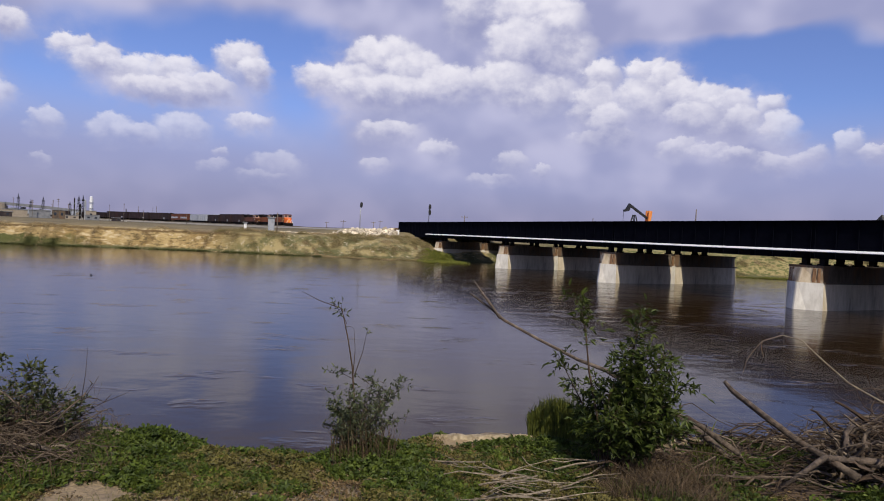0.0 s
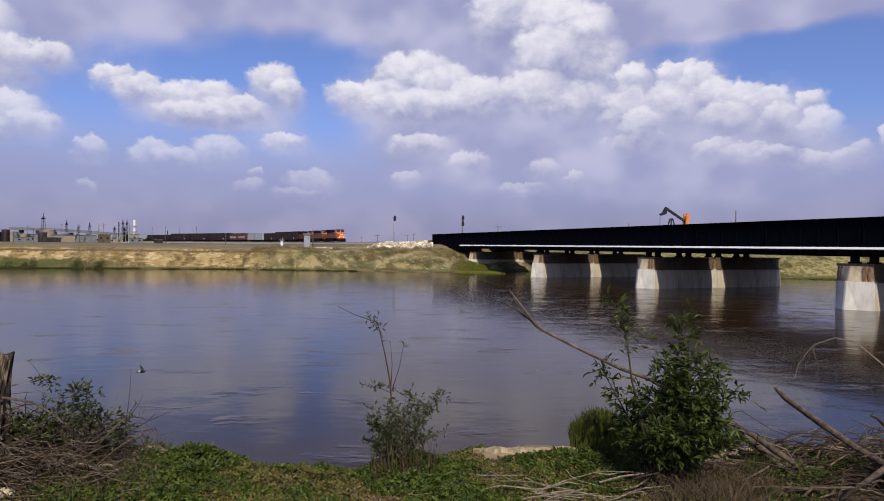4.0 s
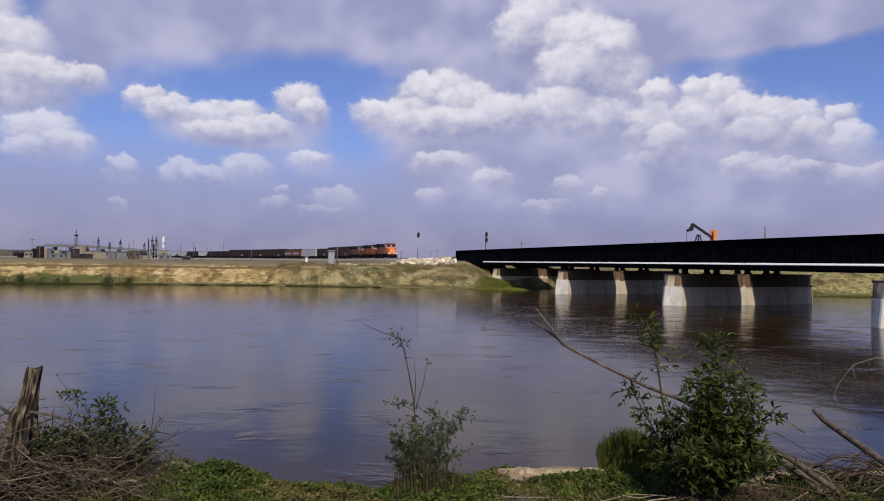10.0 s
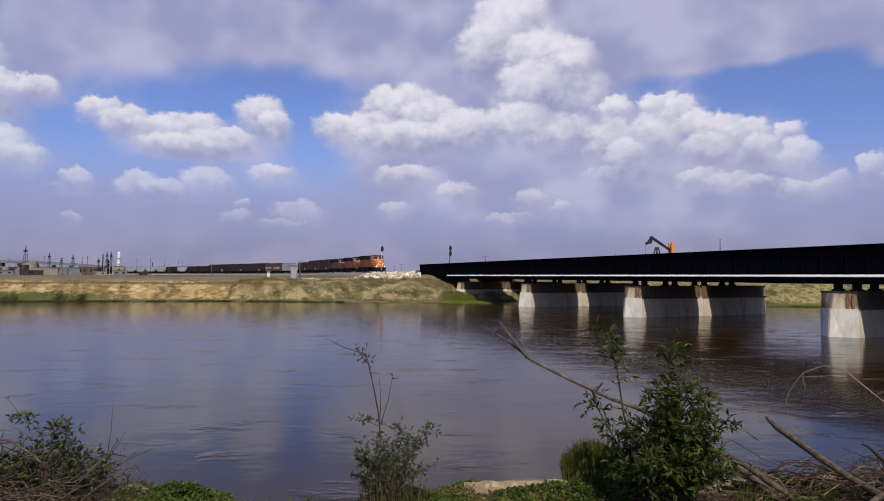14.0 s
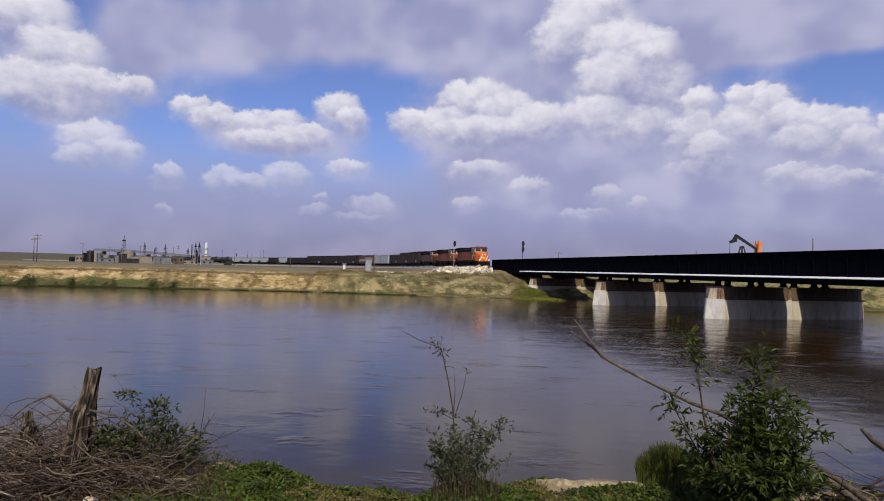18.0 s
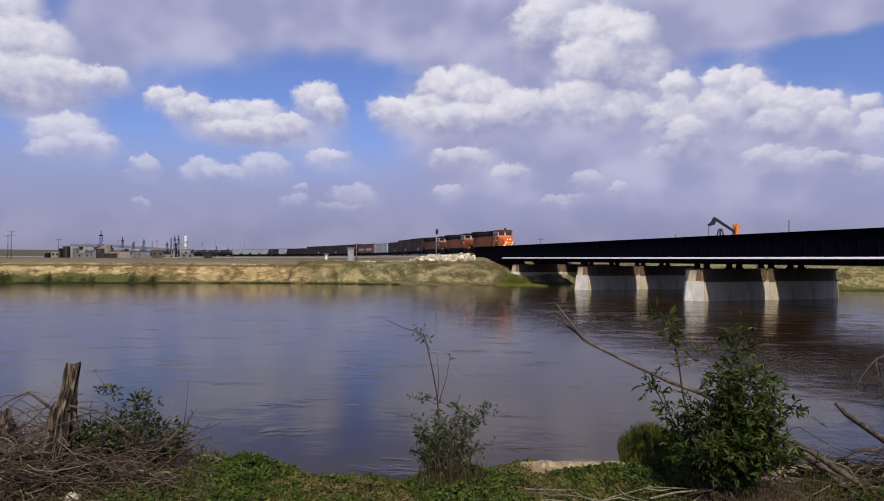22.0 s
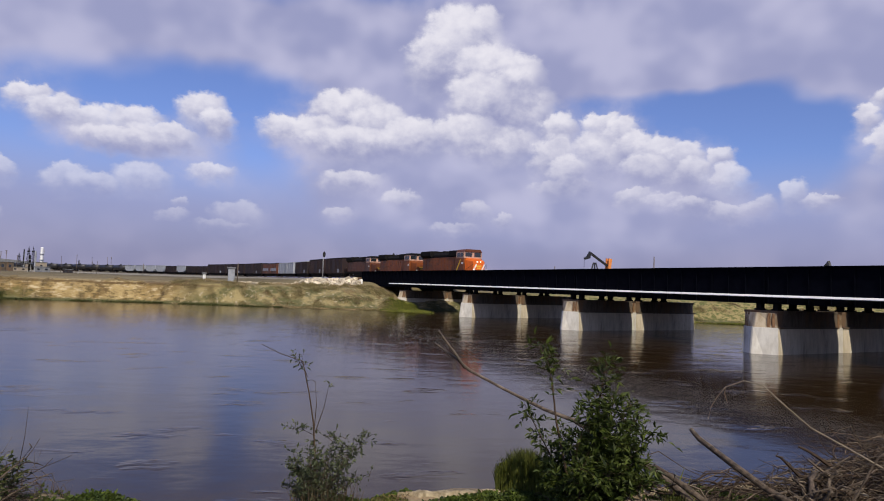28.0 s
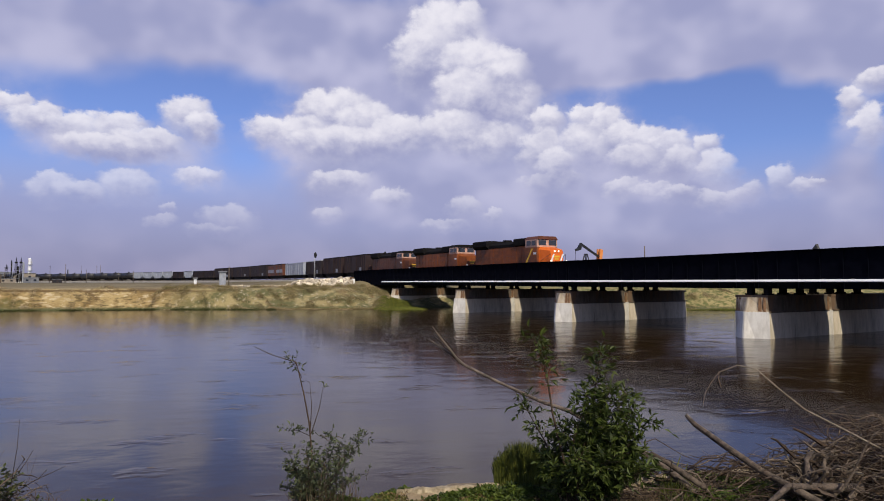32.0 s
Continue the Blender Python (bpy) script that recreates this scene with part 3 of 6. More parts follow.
def tube_arrays(points, radii, sides=6, rough=0.0, rng=None):
    """Vertices and faces of a tapered tube along points."""
    pts = [Vector(q) for q in points]
    verts, faces = [], []
    for i, q in enumerate(pts):
        d = (pts[min(i + 1, len(pts) - 1)] - pts[max(i - 1, 0)])
        d = d.normalized() if d.length > 1e-9 else Vector((0, 0, 1))
        u = d.cross(Vector((0.31, 0.2, 0.93)))
        u = u.normalized() if u.length > 1e-3 else d.cross(Vector((1, 0, 0))).normalized()
        w = d.cross(u)
        for k in range(sides):
            a = 2 * math.pi * k / sides
            r = radii[i] * (1 + (rng.uniform(-rough, rough) if rng and rough else 0))
            verts.append(q + r * (math.cos(a) * u + math.sin(a) * w))
    for i in range(len(pts) - 1):
        for k in range(sides):
            a, b = i * sides + k, i * sides + (k + 1) % sides
            faces.append((a, b, b + sides, a + sides))
    faces.append(tuple(range(sides))[::-1])
    faces.append(tuple((len(pts) - 1) * sides + k for k in range(sides)))
    return verts, faces


def tube(name, points, radii, material, parent=None, label="", sides=6, rough=0.0, seed=1):
    rng = random.Random(seed)
    if not isinstance(radii, (list, tuple)):
        radii = [radii] * len(points)
    v, f = tube_arrays(points, radii, sides, rough, rng)
    me = bpy.data.meshes.new(name)
    me.from_pydata([tuple(q) for q in v], [], f)
    me.update()
    return part_of(name, me, material, parent, label, sides > 5)


def tubes(name, runs, material, parent=None, label="", sides=4):
    """Many thin tubes in one mesh: runs of (points, radii)."""
    verts, faces = [], []
    for pts, rad in runs:
        v, f = tube_arrays(pts, rad, sides)
        base = len(verts)
        verts += [tuple(q) for q in v]
        faces += [tuple(i + base for i in g) for g in f]
    me = bpy.data.meshes.new(name)
    me.from_pydata(verts, [], faces)
    me.update()
    return part_of(name, me, material, parent, label)


def cylinder(bm, x, y, z0, z1, r0, r1=None, sides=14):
    bmesh.ops.create_cone(bm, cap_ends=True, segments=sides, radius1=r0, radius2=r0 if r1 is None else r1, depth=z1 - z0, matrix=pose(x, y, (z0 + z1) / 2))
    return bm


def spindle(bm, centre, radius, width, axis="y", sides=16, radius2=None):
    """A disc or drum about a horizontal axis."""
    m = pose(*centre, 90, 0, 0) if axis == "y" else pose(*centre, 0, 90, 0)
    bmesh.ops.create_cone(bm, cap_ends=True, segments=sides, radius1=radius, radius2=radius2 or radius, depth=width, matrix=m)
    return bm


def leaf_arrays(spots, ways, lengths, widths, rng, fold=0.25):
    """Folded diamond leaves: base, sides and tip."""
    n = len(spots)
    spots, ways = np.asarray(spots, float), np.asarray(ways, float)
    ways = ways / np.maximum(np.linalg.norm(ways, axis=1, keepdims=True), 1e-6)
    side = np.cross(ways, rng.normal(size=(n, 3)) * 0.6 + np.array([0, 0, 1.0]))
    side /= np.maximum(np.linalg.norm(side, axis=1, keepdims=True), 1e-6)
    up = np.cross(side, ways)
    lengths, widths = np.asarray(lengths)[:, None], np.asarray(widths)[:, None]
    mid = spots + ways * lengths * 0.45
    tip = spots + ways * lengths - up * lengths * 0.12
    a = mid + side * widths * 0.5 + up * widths * fold
    b = mid - side * widths * 0.5 + up * widths * fold
    verts = np.stack([spots, a, tip, b], 1).reshape(-1, 3)
    base = 4 * np.arange(n)[:, None]
    faces = np.concatenate([base + [0, 1, 2], base + [0, 2, 3]], 1).reshape(-1, 3)
    return verts, faces


EYE = 5.2


def sight(az, el, r):
    """The place seen from the camera's stand at that azimuth and elevation, r metres off."""
    a = radians(az)
    return Vector((r * math.sin(a), r * math.cos(a), EYE + r * math.tan(radians(el))))


# ---- the bridge's and the railway's lines ----
BRIDGE_AT, BRIDGE_AZ, SPAN = Vector((14.63, 104.1, 0)), radians(-21.6), 27.33
ALONG = Vector((math.sin(BRIDGE_AZ), math.cos(BRIDGE_AZ), 0))       # over the river, away from the camera
ACROSS = Vector((ALONG.y, -ALONG.x, 0))                            # downstream
BRIDGE = Matrix.Translation(BRIDGE_AT) @ pose(0, 0, 0, 0, 0, math.degrees(math.atan2(ALONG.y, ALONG.x)))
RAIL_Z, TRACK_OFF, BEND_AT, BEND_R = 6.3, 4.7, 150.0, 500.0


def track(s):
    """Place and heading (away from the bridge) of the track s metres along."""
    q = BRIDGE_AT + TRACK_OFF * ACROSS
    if s <= BEND_AT:
        return q + s * ALONG, ALONG
    th = min((s - BEND_AT) / BEND_R, 0.75)
    rest = (s - BEND_AT) - th * BEND_R
    centre = q + BEND_AT * ALONG - ACROSS * BEND_R
    d = ALONG * math.cos(th) - ACROSS * math.sin(th)
    return centre + BEND_R * (ACROSS * math.cos(th) + ALONG * math.sin(th)) + rest * d, d


def smooth(v, lo, hi):
    t = min(max((v - lo) / (hi - lo), 0.0), 1.0)
    return t * t * (3 - 2 * t)


def far_shore(x):
    """Where the far waterline lies."""
    pts = [(-400, 60), (-150, 92), (-102, 112), (-84, 117), (-60, 120), (-40, 122), (-20, 120), (-4, 117), (10, 113.5), (24, 113), (45, 111), (62, 107), (90, 100), (140, 92), (400, 60)]
    for (xa, ya), (xb, yb) in zip(pts, pts[1:]):
        if x <= xb:
            u = min(max((x - xa) / (xb - xa), 0.0), 1.0)
            return ya + (yb - ya) * u
    return pts[-1][1]


def near_edge(x, y):
    """How far from the camera the near bank's lip lies in that direction."""
    az = math.degrees(math.atan2(x, max(y, 0.05)))
    pts = [(-90, 10.5), (-48, 10.2), (-36, 9.4), (-27, 8.3), (-20, 7.2), (-14, 6.6), (-8, 6.5), (0, 7.0), (8, 7.5), (16, 7.7), (26, 8.4), (34, 9.4), (44, 10.2), (90, 12)]
    for (xa, ya), (xb, yb) in zip(pts, pts[1:]):
        if az <= xb:
            u = min(max((az - xa) / (xb - xa), 0.0), 1.0)
            return ya + (yb - ya) * u
    return pts[-1][1]


def ground_z(x, y):
    r = math.hypot(x, y)
    wob = noise.noise((x * 0.6, y * 0.6, 3.1))
    if y < 45 and not (y > 20 and abs(x) > 120):
        edge = near_edge(x, max(y, 0.05))
        lip = 2.72 + 0.10 * wob
        top = 3.6 + (lip - 3.6) * smooth(r, 1.0, 6.6) + 0.05 * noise.noise((x * 2.3, y * 2.3, 0.4))
        z = top + (-2.2 - top) * smooth(r + 0.25 * wob, edge, edge + 4.2)
        # behind the camera the bank goes on as dry land
        return z + (3.6 + 0.12 * wob + 0.4 * smooth(-y, 3, 30) - z) * smooth(-y, 0, 6)
    shore = far_shore(x)
    d = y - shore
    ragged = 1.4 * noise.noise((x * 0.16, y * 0.05, 1.7)) + 1.0 * noise.noise((x * 0.55, y * 0.3, 5.5))
    low = smooth(x, -34, -14)                       # the embankment by the bridge slopes, the open bank is steep
    crest = 4.0 + 0.2 * low
    rise = smooth(d + ragged * 0.6, -1.0, 4.2 + 12.0 * low + 7.0 * smooth(x, -10, 5) * (1 - smooth(x, 40, 60)))
    z = -2.2 + (crest + 2.2) * rise + (0.35 * ragged * rise * (1 - smooth(d, 6, 16)))
    z += 0.9 * smooth(d, 25, 150) * (1 - low) + 17.0 * smooth(r, 750, 1600) * smooth(-x, 150, 700)
    # the railway's bank, and the water that reaches in under the first span
    rel = Vector((x, y, 0)) - BRIDGE_AT
    s, off = rel.dot(ALONG), rel.dot(ACROSS)
    bay = max(smooth(off, -9.0, -4.0) * (1 - smooth(s, 13, 23)), smooth(off, -0.3, 3.0) * (1 - smooth(s, 27, 46))) * (1 - smooth(off, 23, 30)) * smooth(s, -30, -5)
    if bay > 0 and z > -1.0:
        z += (-1.0 - z) * bay
    if 8 < s < 60 and -16 < off < 30:
        foot = -2.2 + 4.2 * smooth(s + 1.5 * wob, 13, 27) * smooth(off, -12, -2.5) * (1 - smooth(off, 22, 30)) + 0.25 * ragged
        z = max(z, foot)
    if s > 30:
        bank = smooth(s, 36, 50) * (1 - smooth(abs(off - 9.6) - 9.9 - 0.6 * ragged, 0, 6.5))
        z = max(z, z + (5.55 - z) * bank) if z > -1.5 else z
    # downstream of the bridge the far bank is a low shelf
    return z


def make_ground():
    radii = [0.0, 0.6, 1.2] + [1.8 + 0.24 * i for i in range(50)] + [14.5, 16, 18, 21, 25, 30, 36, 43, 52, 62, 72, 82, 90, 96] + \
        [100 + 1.15 * i for i in range(62)] + [173, 177, 182, 188, 196, 206, 218, 232, 250, 270, 295, 325, 360, 400, 450, 520, 600, 700, 820, 960, 1150, 1400, 1750, 2300, 3100, 4300]
    az = [-180 + 6 * i for i in range(20)] + [-60 + 0.5 * i for i in range(241)] + [66 + 6 * i for i in range(19)]
    verts, faces = [(0, 0, 3.6)], []
    for r in radii[1:]:
        for a in az:
            x, y = r * math.sin(radians(a)), r * math.cos(radians(a))
            verts.append((x, y, ground_z(x, y)))
    k = len(az)
    for j in range(k):
        faces.append((0, 1 + j, 1 + (j + 1) % k))
    for i in range(len(radii) - 2):
        for j in range(k):
            a, b = 1 + i * k + j, 1 + i * k + (j + 1) % k
            faces.append((a, a + k, b + k, b))
    me = bpy.data.meshes.new("ground")
    me.from_pydata(verts, [], [f[::-1] for f in faces])
    me.update()
    ob = part_of("ground", me, SOIL, smooth=True)
    tagged(ob, "sandy river banks and dry grassy plain beyond", "ground", kind="structure")


make_ground()
bm = bmesh.new()
for x0, x1, y0, y1 in [(-900, 900, 6.0, 330)]:
    vs = [bm.verts.new(v) for v in ((x0, y0, 0), (x1, y0, 0), (x1, y1, 0), (x0, y1, 0))]
    bm.faces.new(vs)
river = part("water", bm, WATER)
tagged(river, "muddy slow river with a rippled reflecting surface", "river", kind="structure")

# ---- the two railway bridges ----
PIER_S = [SPAN, 0.0, -SPAN, -2 * SPAN, -3 * SPAN]
NEAR_GIRDER, FAR_GIRDER, SECOND = 2.3, 8.2, 10.2       # offsets across, downstream


def wall_plan(y0, y1, half, nose, tail):
    blunt = nose * max(tail, 0.02)
    flat = half * 0.45
    return [(half, -y0), (half, -(y1 - blunt)), (flat, -y1), (-flat, -y1), (-half, -(y1 - blunt)), (-half, -y0)]


def nose_plan(y0, nose, half, flat=0.05):
    return [(flat * half, -y0), (half, -(y0 + nose)), (-half, -(y0 + nose)), (-flat * half, -y0)]


def make_pier(end=12.1, tail=1.0):
    """tail: how pointed the downstream end is."""
    p = thing("bridge_pier", Matrix.Identity(4), "tall pale concrete bridge pier with pointed cutwaters standing in the river", "bridge pier", "piers of the railway bridges")
    # One concrete in two tones: wall dimmed for deck shade, cutwater sunlit.
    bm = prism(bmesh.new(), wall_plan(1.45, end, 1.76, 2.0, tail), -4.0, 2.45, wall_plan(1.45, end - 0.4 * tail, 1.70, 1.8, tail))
    part("lower_wall", bm, CONCRETE_WALL, p, "weathered pale grey concrete wall, dimmed for deck shade")
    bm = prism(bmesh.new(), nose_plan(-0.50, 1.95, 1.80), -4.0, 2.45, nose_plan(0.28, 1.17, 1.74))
    part("cutwater", bm, CONCRETE, p, "pale pointed cutwater in the sunlit concrete tone")
    # Upper wall and cap carry under-deck shade in their colour, besides the rust.
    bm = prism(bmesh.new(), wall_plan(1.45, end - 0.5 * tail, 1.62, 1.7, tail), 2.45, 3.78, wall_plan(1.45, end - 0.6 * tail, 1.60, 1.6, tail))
    part("upper_wall", bm, CONCRETE_STAIN_SHADE, p, "rust-stained upper concrete, darkened for deck shade")
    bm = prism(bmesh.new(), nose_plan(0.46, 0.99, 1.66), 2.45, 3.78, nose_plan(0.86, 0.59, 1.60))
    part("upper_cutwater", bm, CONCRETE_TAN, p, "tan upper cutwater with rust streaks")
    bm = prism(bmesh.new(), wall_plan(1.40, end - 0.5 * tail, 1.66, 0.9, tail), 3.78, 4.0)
    part("pier_cap", bm, CONCRETE_STAIN_SHADE, p)
    part("string_course", prism(bmesh.new(), wall_plan(1.47, end - 0.35 * tail, 1.80, 0.9, tail), 2.38, 2.52), CONCRETE_STAIN_SHADE, p, "narrow dark stained ledge")
    for y in (-NEAR_GIRDER - 0.35, -FAR_GIRDER + 0.5):
        for x in (-0.85, 0.85):
            part("bearing", boxes((x - 0.38, x + 0.38, y - 0.4, y + 0.4, 4.0, 4.16), (x - 0.25, x + 0.25, y - 0.3, y + 0.3, 4.16, 4.62), bevel=0.02), STEEL_DARK, p, "dark steel bearing")
    # a rusted channel let into each face of the upper cutwater
    for side in (-1, 1):
        def on_face(u, tip, shoulder, half, out):
            n = Vector((half, shoulder - tip)).normalized()
            q = Vector((u * half, -(tip + u * (shoulder - tip)))) + Vector((n.y, n.x)) * out
            return side * q.x, q.y
        for u0, u1, paint in ((0.56, 0.70, RUST), (0.78, 0.90, RUST)):
            low = [on_face(u, 0.46, 1.45, 1.66, o) for u, o in ((u0, -0.05), (u1, -0.05), (u1, 0.05), (u0, 0.05))]
            high = [on_face(u, 0.86, 1.45, 1.60, o) for u, o in ((u0, -0.05), (u1, -0.05), (u1, 0.05), (u0, 0.05))]
            bm = prism(bmesh.new(), low, 2.5, 3.76, high)
            bmesh.ops.recalc_face_normals(bm, faces=bm.faces)
            part("rust_plate", bm, paint, p, "rusted steel channel")
    return p


def make_bridge(name, label, second=False):
    far = 12.2 if second else FAR_GIRDER
    b = thing(name, BRIDGE @ Matrix.Translation((0, -SECOND if second else 0, 0)), label, "railway bridge")
    ends = [2 * SPAN, SPAN, 0, -SPAN, -2 * SPAN, -3 * SPAN, -4 * SPAN]
    web = profile_x(bmesh.new(), [(-0.26, 4.62), (0.26, 4.62), (0.26, 4.70), (0.02, 4.70), (0.02, 8.04), (0.26, 8.04), (0.26, 8.11), (-0.26, 8.11), (-0.26, 8.04), (-0.02, 8.04), (-0.02, 4.70), (-0.26, 4.70)], 0.006, SPAN - 0.006)
    me = bpy.data.meshes.new("girder")
    web.to_mesh(me)
    web.free()
    rib = bpy.data.meshes.new("stiffener")
    bm = boxes((-0.012, 0.012, 0.02, 0.13, 4.70, 8.04))
    bm.to_mesh(rib)
    bm.free()
    edge = bpy.data.meshes.new("walkway")
    bm = boxes((0, SPAN - 0.02, 0.30, 1.15, 5.30, 5.36), (0, SPAN - 0.02, 1.00, 1.08, 5.24, 5.36))
    profile_x(bm, [(1.06, 5.22), (1.22, 5.24), (1.24, 5.28), (1.06, 5.46)], 0.0, SPAN - 0.02)
    bm.to_mesh(edge)
    bm.free()
    short = bpy.data.meshes.new("walkway_end")
    bm = boxes((0, 6.8, 0.30, 1.15, 5.30, 5.36), (0, 6.8, 1.00, 1.08, 5.24, 5.36))
    profile_x(bm, [(1.06, 5.22), (1.22, 5.24), (1.24, 5.28), (1.06, 5.46)], 0.0, 6.8)
    bm.to_mesh(short)
    bm.free()
    deck = bpy.data.meshes.new("floor")
    bm = boxes((0.05, SPAN - 0.05, -far + 0.3, -NEAR_GIRDER - 0.3, 5.72, 5.95), *[(x, x + 0.3, -far + 0.05, -NEAR_GIRDER - 0.05, 4.95, 5.72) for x in np.linspace(0.4, SPAN - 0.7, 10)])
    bm.to_mesh(deck)
    bm.free()
    # Added plate, unseen: narrows the sun strip that falls between the bridges.
    far_edge = bpy.data.meshes.new("gap_shade_plate")
    bm = boxes((0.05, SPAN - 0.05, -far - 1.8, -far - 0.3, 5.44, 5.52))
    bm.to_mesh(far_edge)
    bm.free()
    for n_span, s in enumerate(ends[1:]):
        for y in (-NEAR_GIRDER, -far):
            g = part_of("girder", me, GIRDER, b, "black riveted plate girder")
            g.location = (s, y, 0)
            if y == -NEAR_GIRDER and not second:
                for k in range(15):
                    r = part_of("stiffener", rib, GIRDER, g)
                    r.location = (0.2 + k * (SPAN - 0.4) / 14, 0, 0)
        d = part_of("floor", deck, STEEL_DARK, b, "dark steel floor beams and deck")
        d.location = (s, 0, 0)
        if not second:
            fw = part_of("gap_shade_plate", far_edge, STEEL_DARK, b, "added dark plate shading the gap between the bridges")
            fw.location = (s, 0, 0)
        if not second:
            w = part_of("walkway", short if n_span == 0 else edge, WHITE_EDGE, b, "pale walkway with a bright edge")
            w.location = (s, -NEAR_GIRDER, 0)
            if n_span > 0:
                for k in range(9):
                    br = part("bracket", profile_x(bmesh.new(), [(0.28, 5.30), (1.12, 5.30), (1.12, 5.22), (0.28, 4.85)], -0.03, 0.03), STEEL_DARK, w)
                    br.location = (1.0 + k * 3.1, 0, 0)
    rails(b, [(x, -TRACK_OFF + o, RAIL_Z - 0.16) for o in (-0.75, 0.75) for x in (2 * SPAN, -4 * SPAN)], 2)
    return b


def rails(parent, pts, per):
    for i in range(0, len(pts), per):
        (x0, y0, z), (x1, y1, _) = pts[i], pts[i + 1]
        bm = boxes((x1, x0, y0 - 0.075, y0 + 0.075, z, z + 0.03), (x1, x0, y0 - 0.012, y0 + 0.012, z + 0.03, z + 0.12), (x1, x0, y0 - 0.036, y0 + 0.036, z + 0.12, z + 0.16))
        part("rail", bm, RAIL, parent)


make_bridge("railway_bridge", "long black plate-girder railway bridge with a pale walkway")
make_bridge("railway_bridge", "second black girder railway bridge close beside the first", True)
first_pier = make_pier(11.0, 0.0)
first_pier.matrix_world = BRIDGE @ Matrix.Translation((PIER_S[0], 0, 0))
second_pier = make_pier(14.6)
second_pier.matrix_world = BRIDGE @ Matrix.Translation((PIER_S[0], -SECOND, 0))
for s in PIER_S[1:]:
    copy_thing(first_pier, BRIDGE @ Matrix.Translation((s, 0, 0)))
    copy_thing(second_pier, BRIDGE @ Matrix.Translation((s, -SECOND, 0)))

# abutment with its pale end post
ab = thing("bridge_abutment", BRIDGE @ Matrix.Translation((2 * SPAN, 0, 0)), "concrete abutment at the bridge end with a pale wing post", "abutment")
part("back_wall", boxes((0.1, 1.6, -22, -0.4, 0.0, 6.6), bevel=0.04), CONCRETE_STAIN_SHADE, ab)
part("bridge_seat", boxes((-1.0, 0.2, -22, -0.6, 0.0, 5.0), bevel=0.04), CONCRETE_STAIN_SHADE, ab)
part("wing_post", boxes((-10.3, -9.5, 1.3, 1.9, 2.0, 6.05), bevel=0.05), WHITE_EDGE, ab, "pale concrete wing post")
ab2 = thing("bridge_abutment", BRIDGE @ Matrix.Translation((-4 * SPAN, 0, 0)), "concrete abutment at the near bridge end", "abutment")
part("back_wall", boxes((-1.6, -0.1, -22, -0.4, -1.0, 6.6), bevel=0.04), CONCRETE_STAIN_SHADE, ab2)

# riprap on the embankment
rng = random.Random(5)


def rock_mesh(seed, squash=0.7):
    r = random.Random(seed)
    bm = bmesh.new()
    bmesh.ops.create_icosphere(bm, subdivisions=2, radius=1.0)
    for v in bm.verts:
        v.co *= 1 + 0.55 * noise.noise(v.co * 1.3 + Vector((seed * 3.7, 0, 0)))
        v.co.z *= squash
        v.co = Vector((round(v.co.x * 2.6) / 2.6 * 0.4 + v.co.x * 0.6, v.co.y, v.co.z))
    me = bpy.data.meshes.new("rock")
    bm.to_mesh(me)
    bm.free()
    me.materials.append(ROCK)
    return me


ROCKS = [rock_mesh(i) for i in range(6)]
riprap = thing("riprap", BRIDGE @ Matrix.Translation((2 * SPAN + 8, 0, 0)), "heap of pale broken riprap rocks on the embankment", "rocks")
for i in range(240):
    crest = i < 90
    x = rng.uniform(-18.5, 25) if crest else rng.uniform(-14, 30)
    y = 2.2 + 5.0 * rng.random() if crest else rng.uniform(6, 22)
    w = BRIDGE @ Vector((2 * SPAN + 8 + x, y, 0))
    size = rng.uniform(0.55, 1.5) if crest else rng.uniform(0.16, 0.42)
    if w.y < far_shore(w.x) + 0.6:
        continue
    o = part_of("rock", ROCKS[i % 6], ROCK, riprap)
    o.location = (x, y, ground_z(w.x, w.y) + 0.12 * size)
    o.rotation_euler = (rng.uniform(-0.5, 0.5), rng.uniform(-0.5, 0.5), rng.uniform(0, 6.3))
    o.scale = (size, size * rng.uniform(0.7, 1.1), size)

# railway on its bank
bed = thing("railway_track", Matrix.Identity(4), "single railway track on grey ballast along the bank", "railway track", kind="structure")
steps = [2 * SPAN + 1.5] + [60 + 10 * i for i in range(75)]
verts, faces = [], []
for s in steps:
    q, d = track(s)
    side = Vector((d.y, -d.x, 0))
    for o, z in ((-4.4, 5.1), (-1.9, RAIL_Z - 0.17), (1.9, RAIL_Z - 0.17), (4.4, 5.1)):
        verts.append(q + side * o + Vector((0, 0, z)))
for i in range(len(steps) - 1):
    for k in range(3):
        a = 4 * i + k
        faces.append((a, a + 1, a + 5, a + 4))
arrays("ballast", verts, faces, BALLAST, bed, "grey crushed-stone ballast")
for o in (-0.75, 0.75):
    pts = []
    for s in steps:
        q, d = track(s)
        pts.append(q + Vector((d.y, -d.x, 0)) * o + Vector((0, 0, RAIL_Z - 0.07)))
    tube("rail", pts, 0.07, RAIL, bed, "rusty steel rail", sides=4)
tie = bpy.data.meshes.new("tie")
bm = boxes((-0.11, 0.11, -1.3, 1.3, -0.1, 0.1), bevel=0.01)
bm.to_mesh(tie)
bm.free()
for k in range(150):
    q, d = track(2 * SPAN + 2 + 0.6 * k)
    o = part_of("tie", tie, TIE, bed)
    o.matrix_local = Matrix.Translation(q + Vector((0, 0, RAIL_Z - 0.22))) @ pose(0, 0, 0, 0, 0, math.degrees(math.atan2(d.y, d.x)))

# ---- signals ----


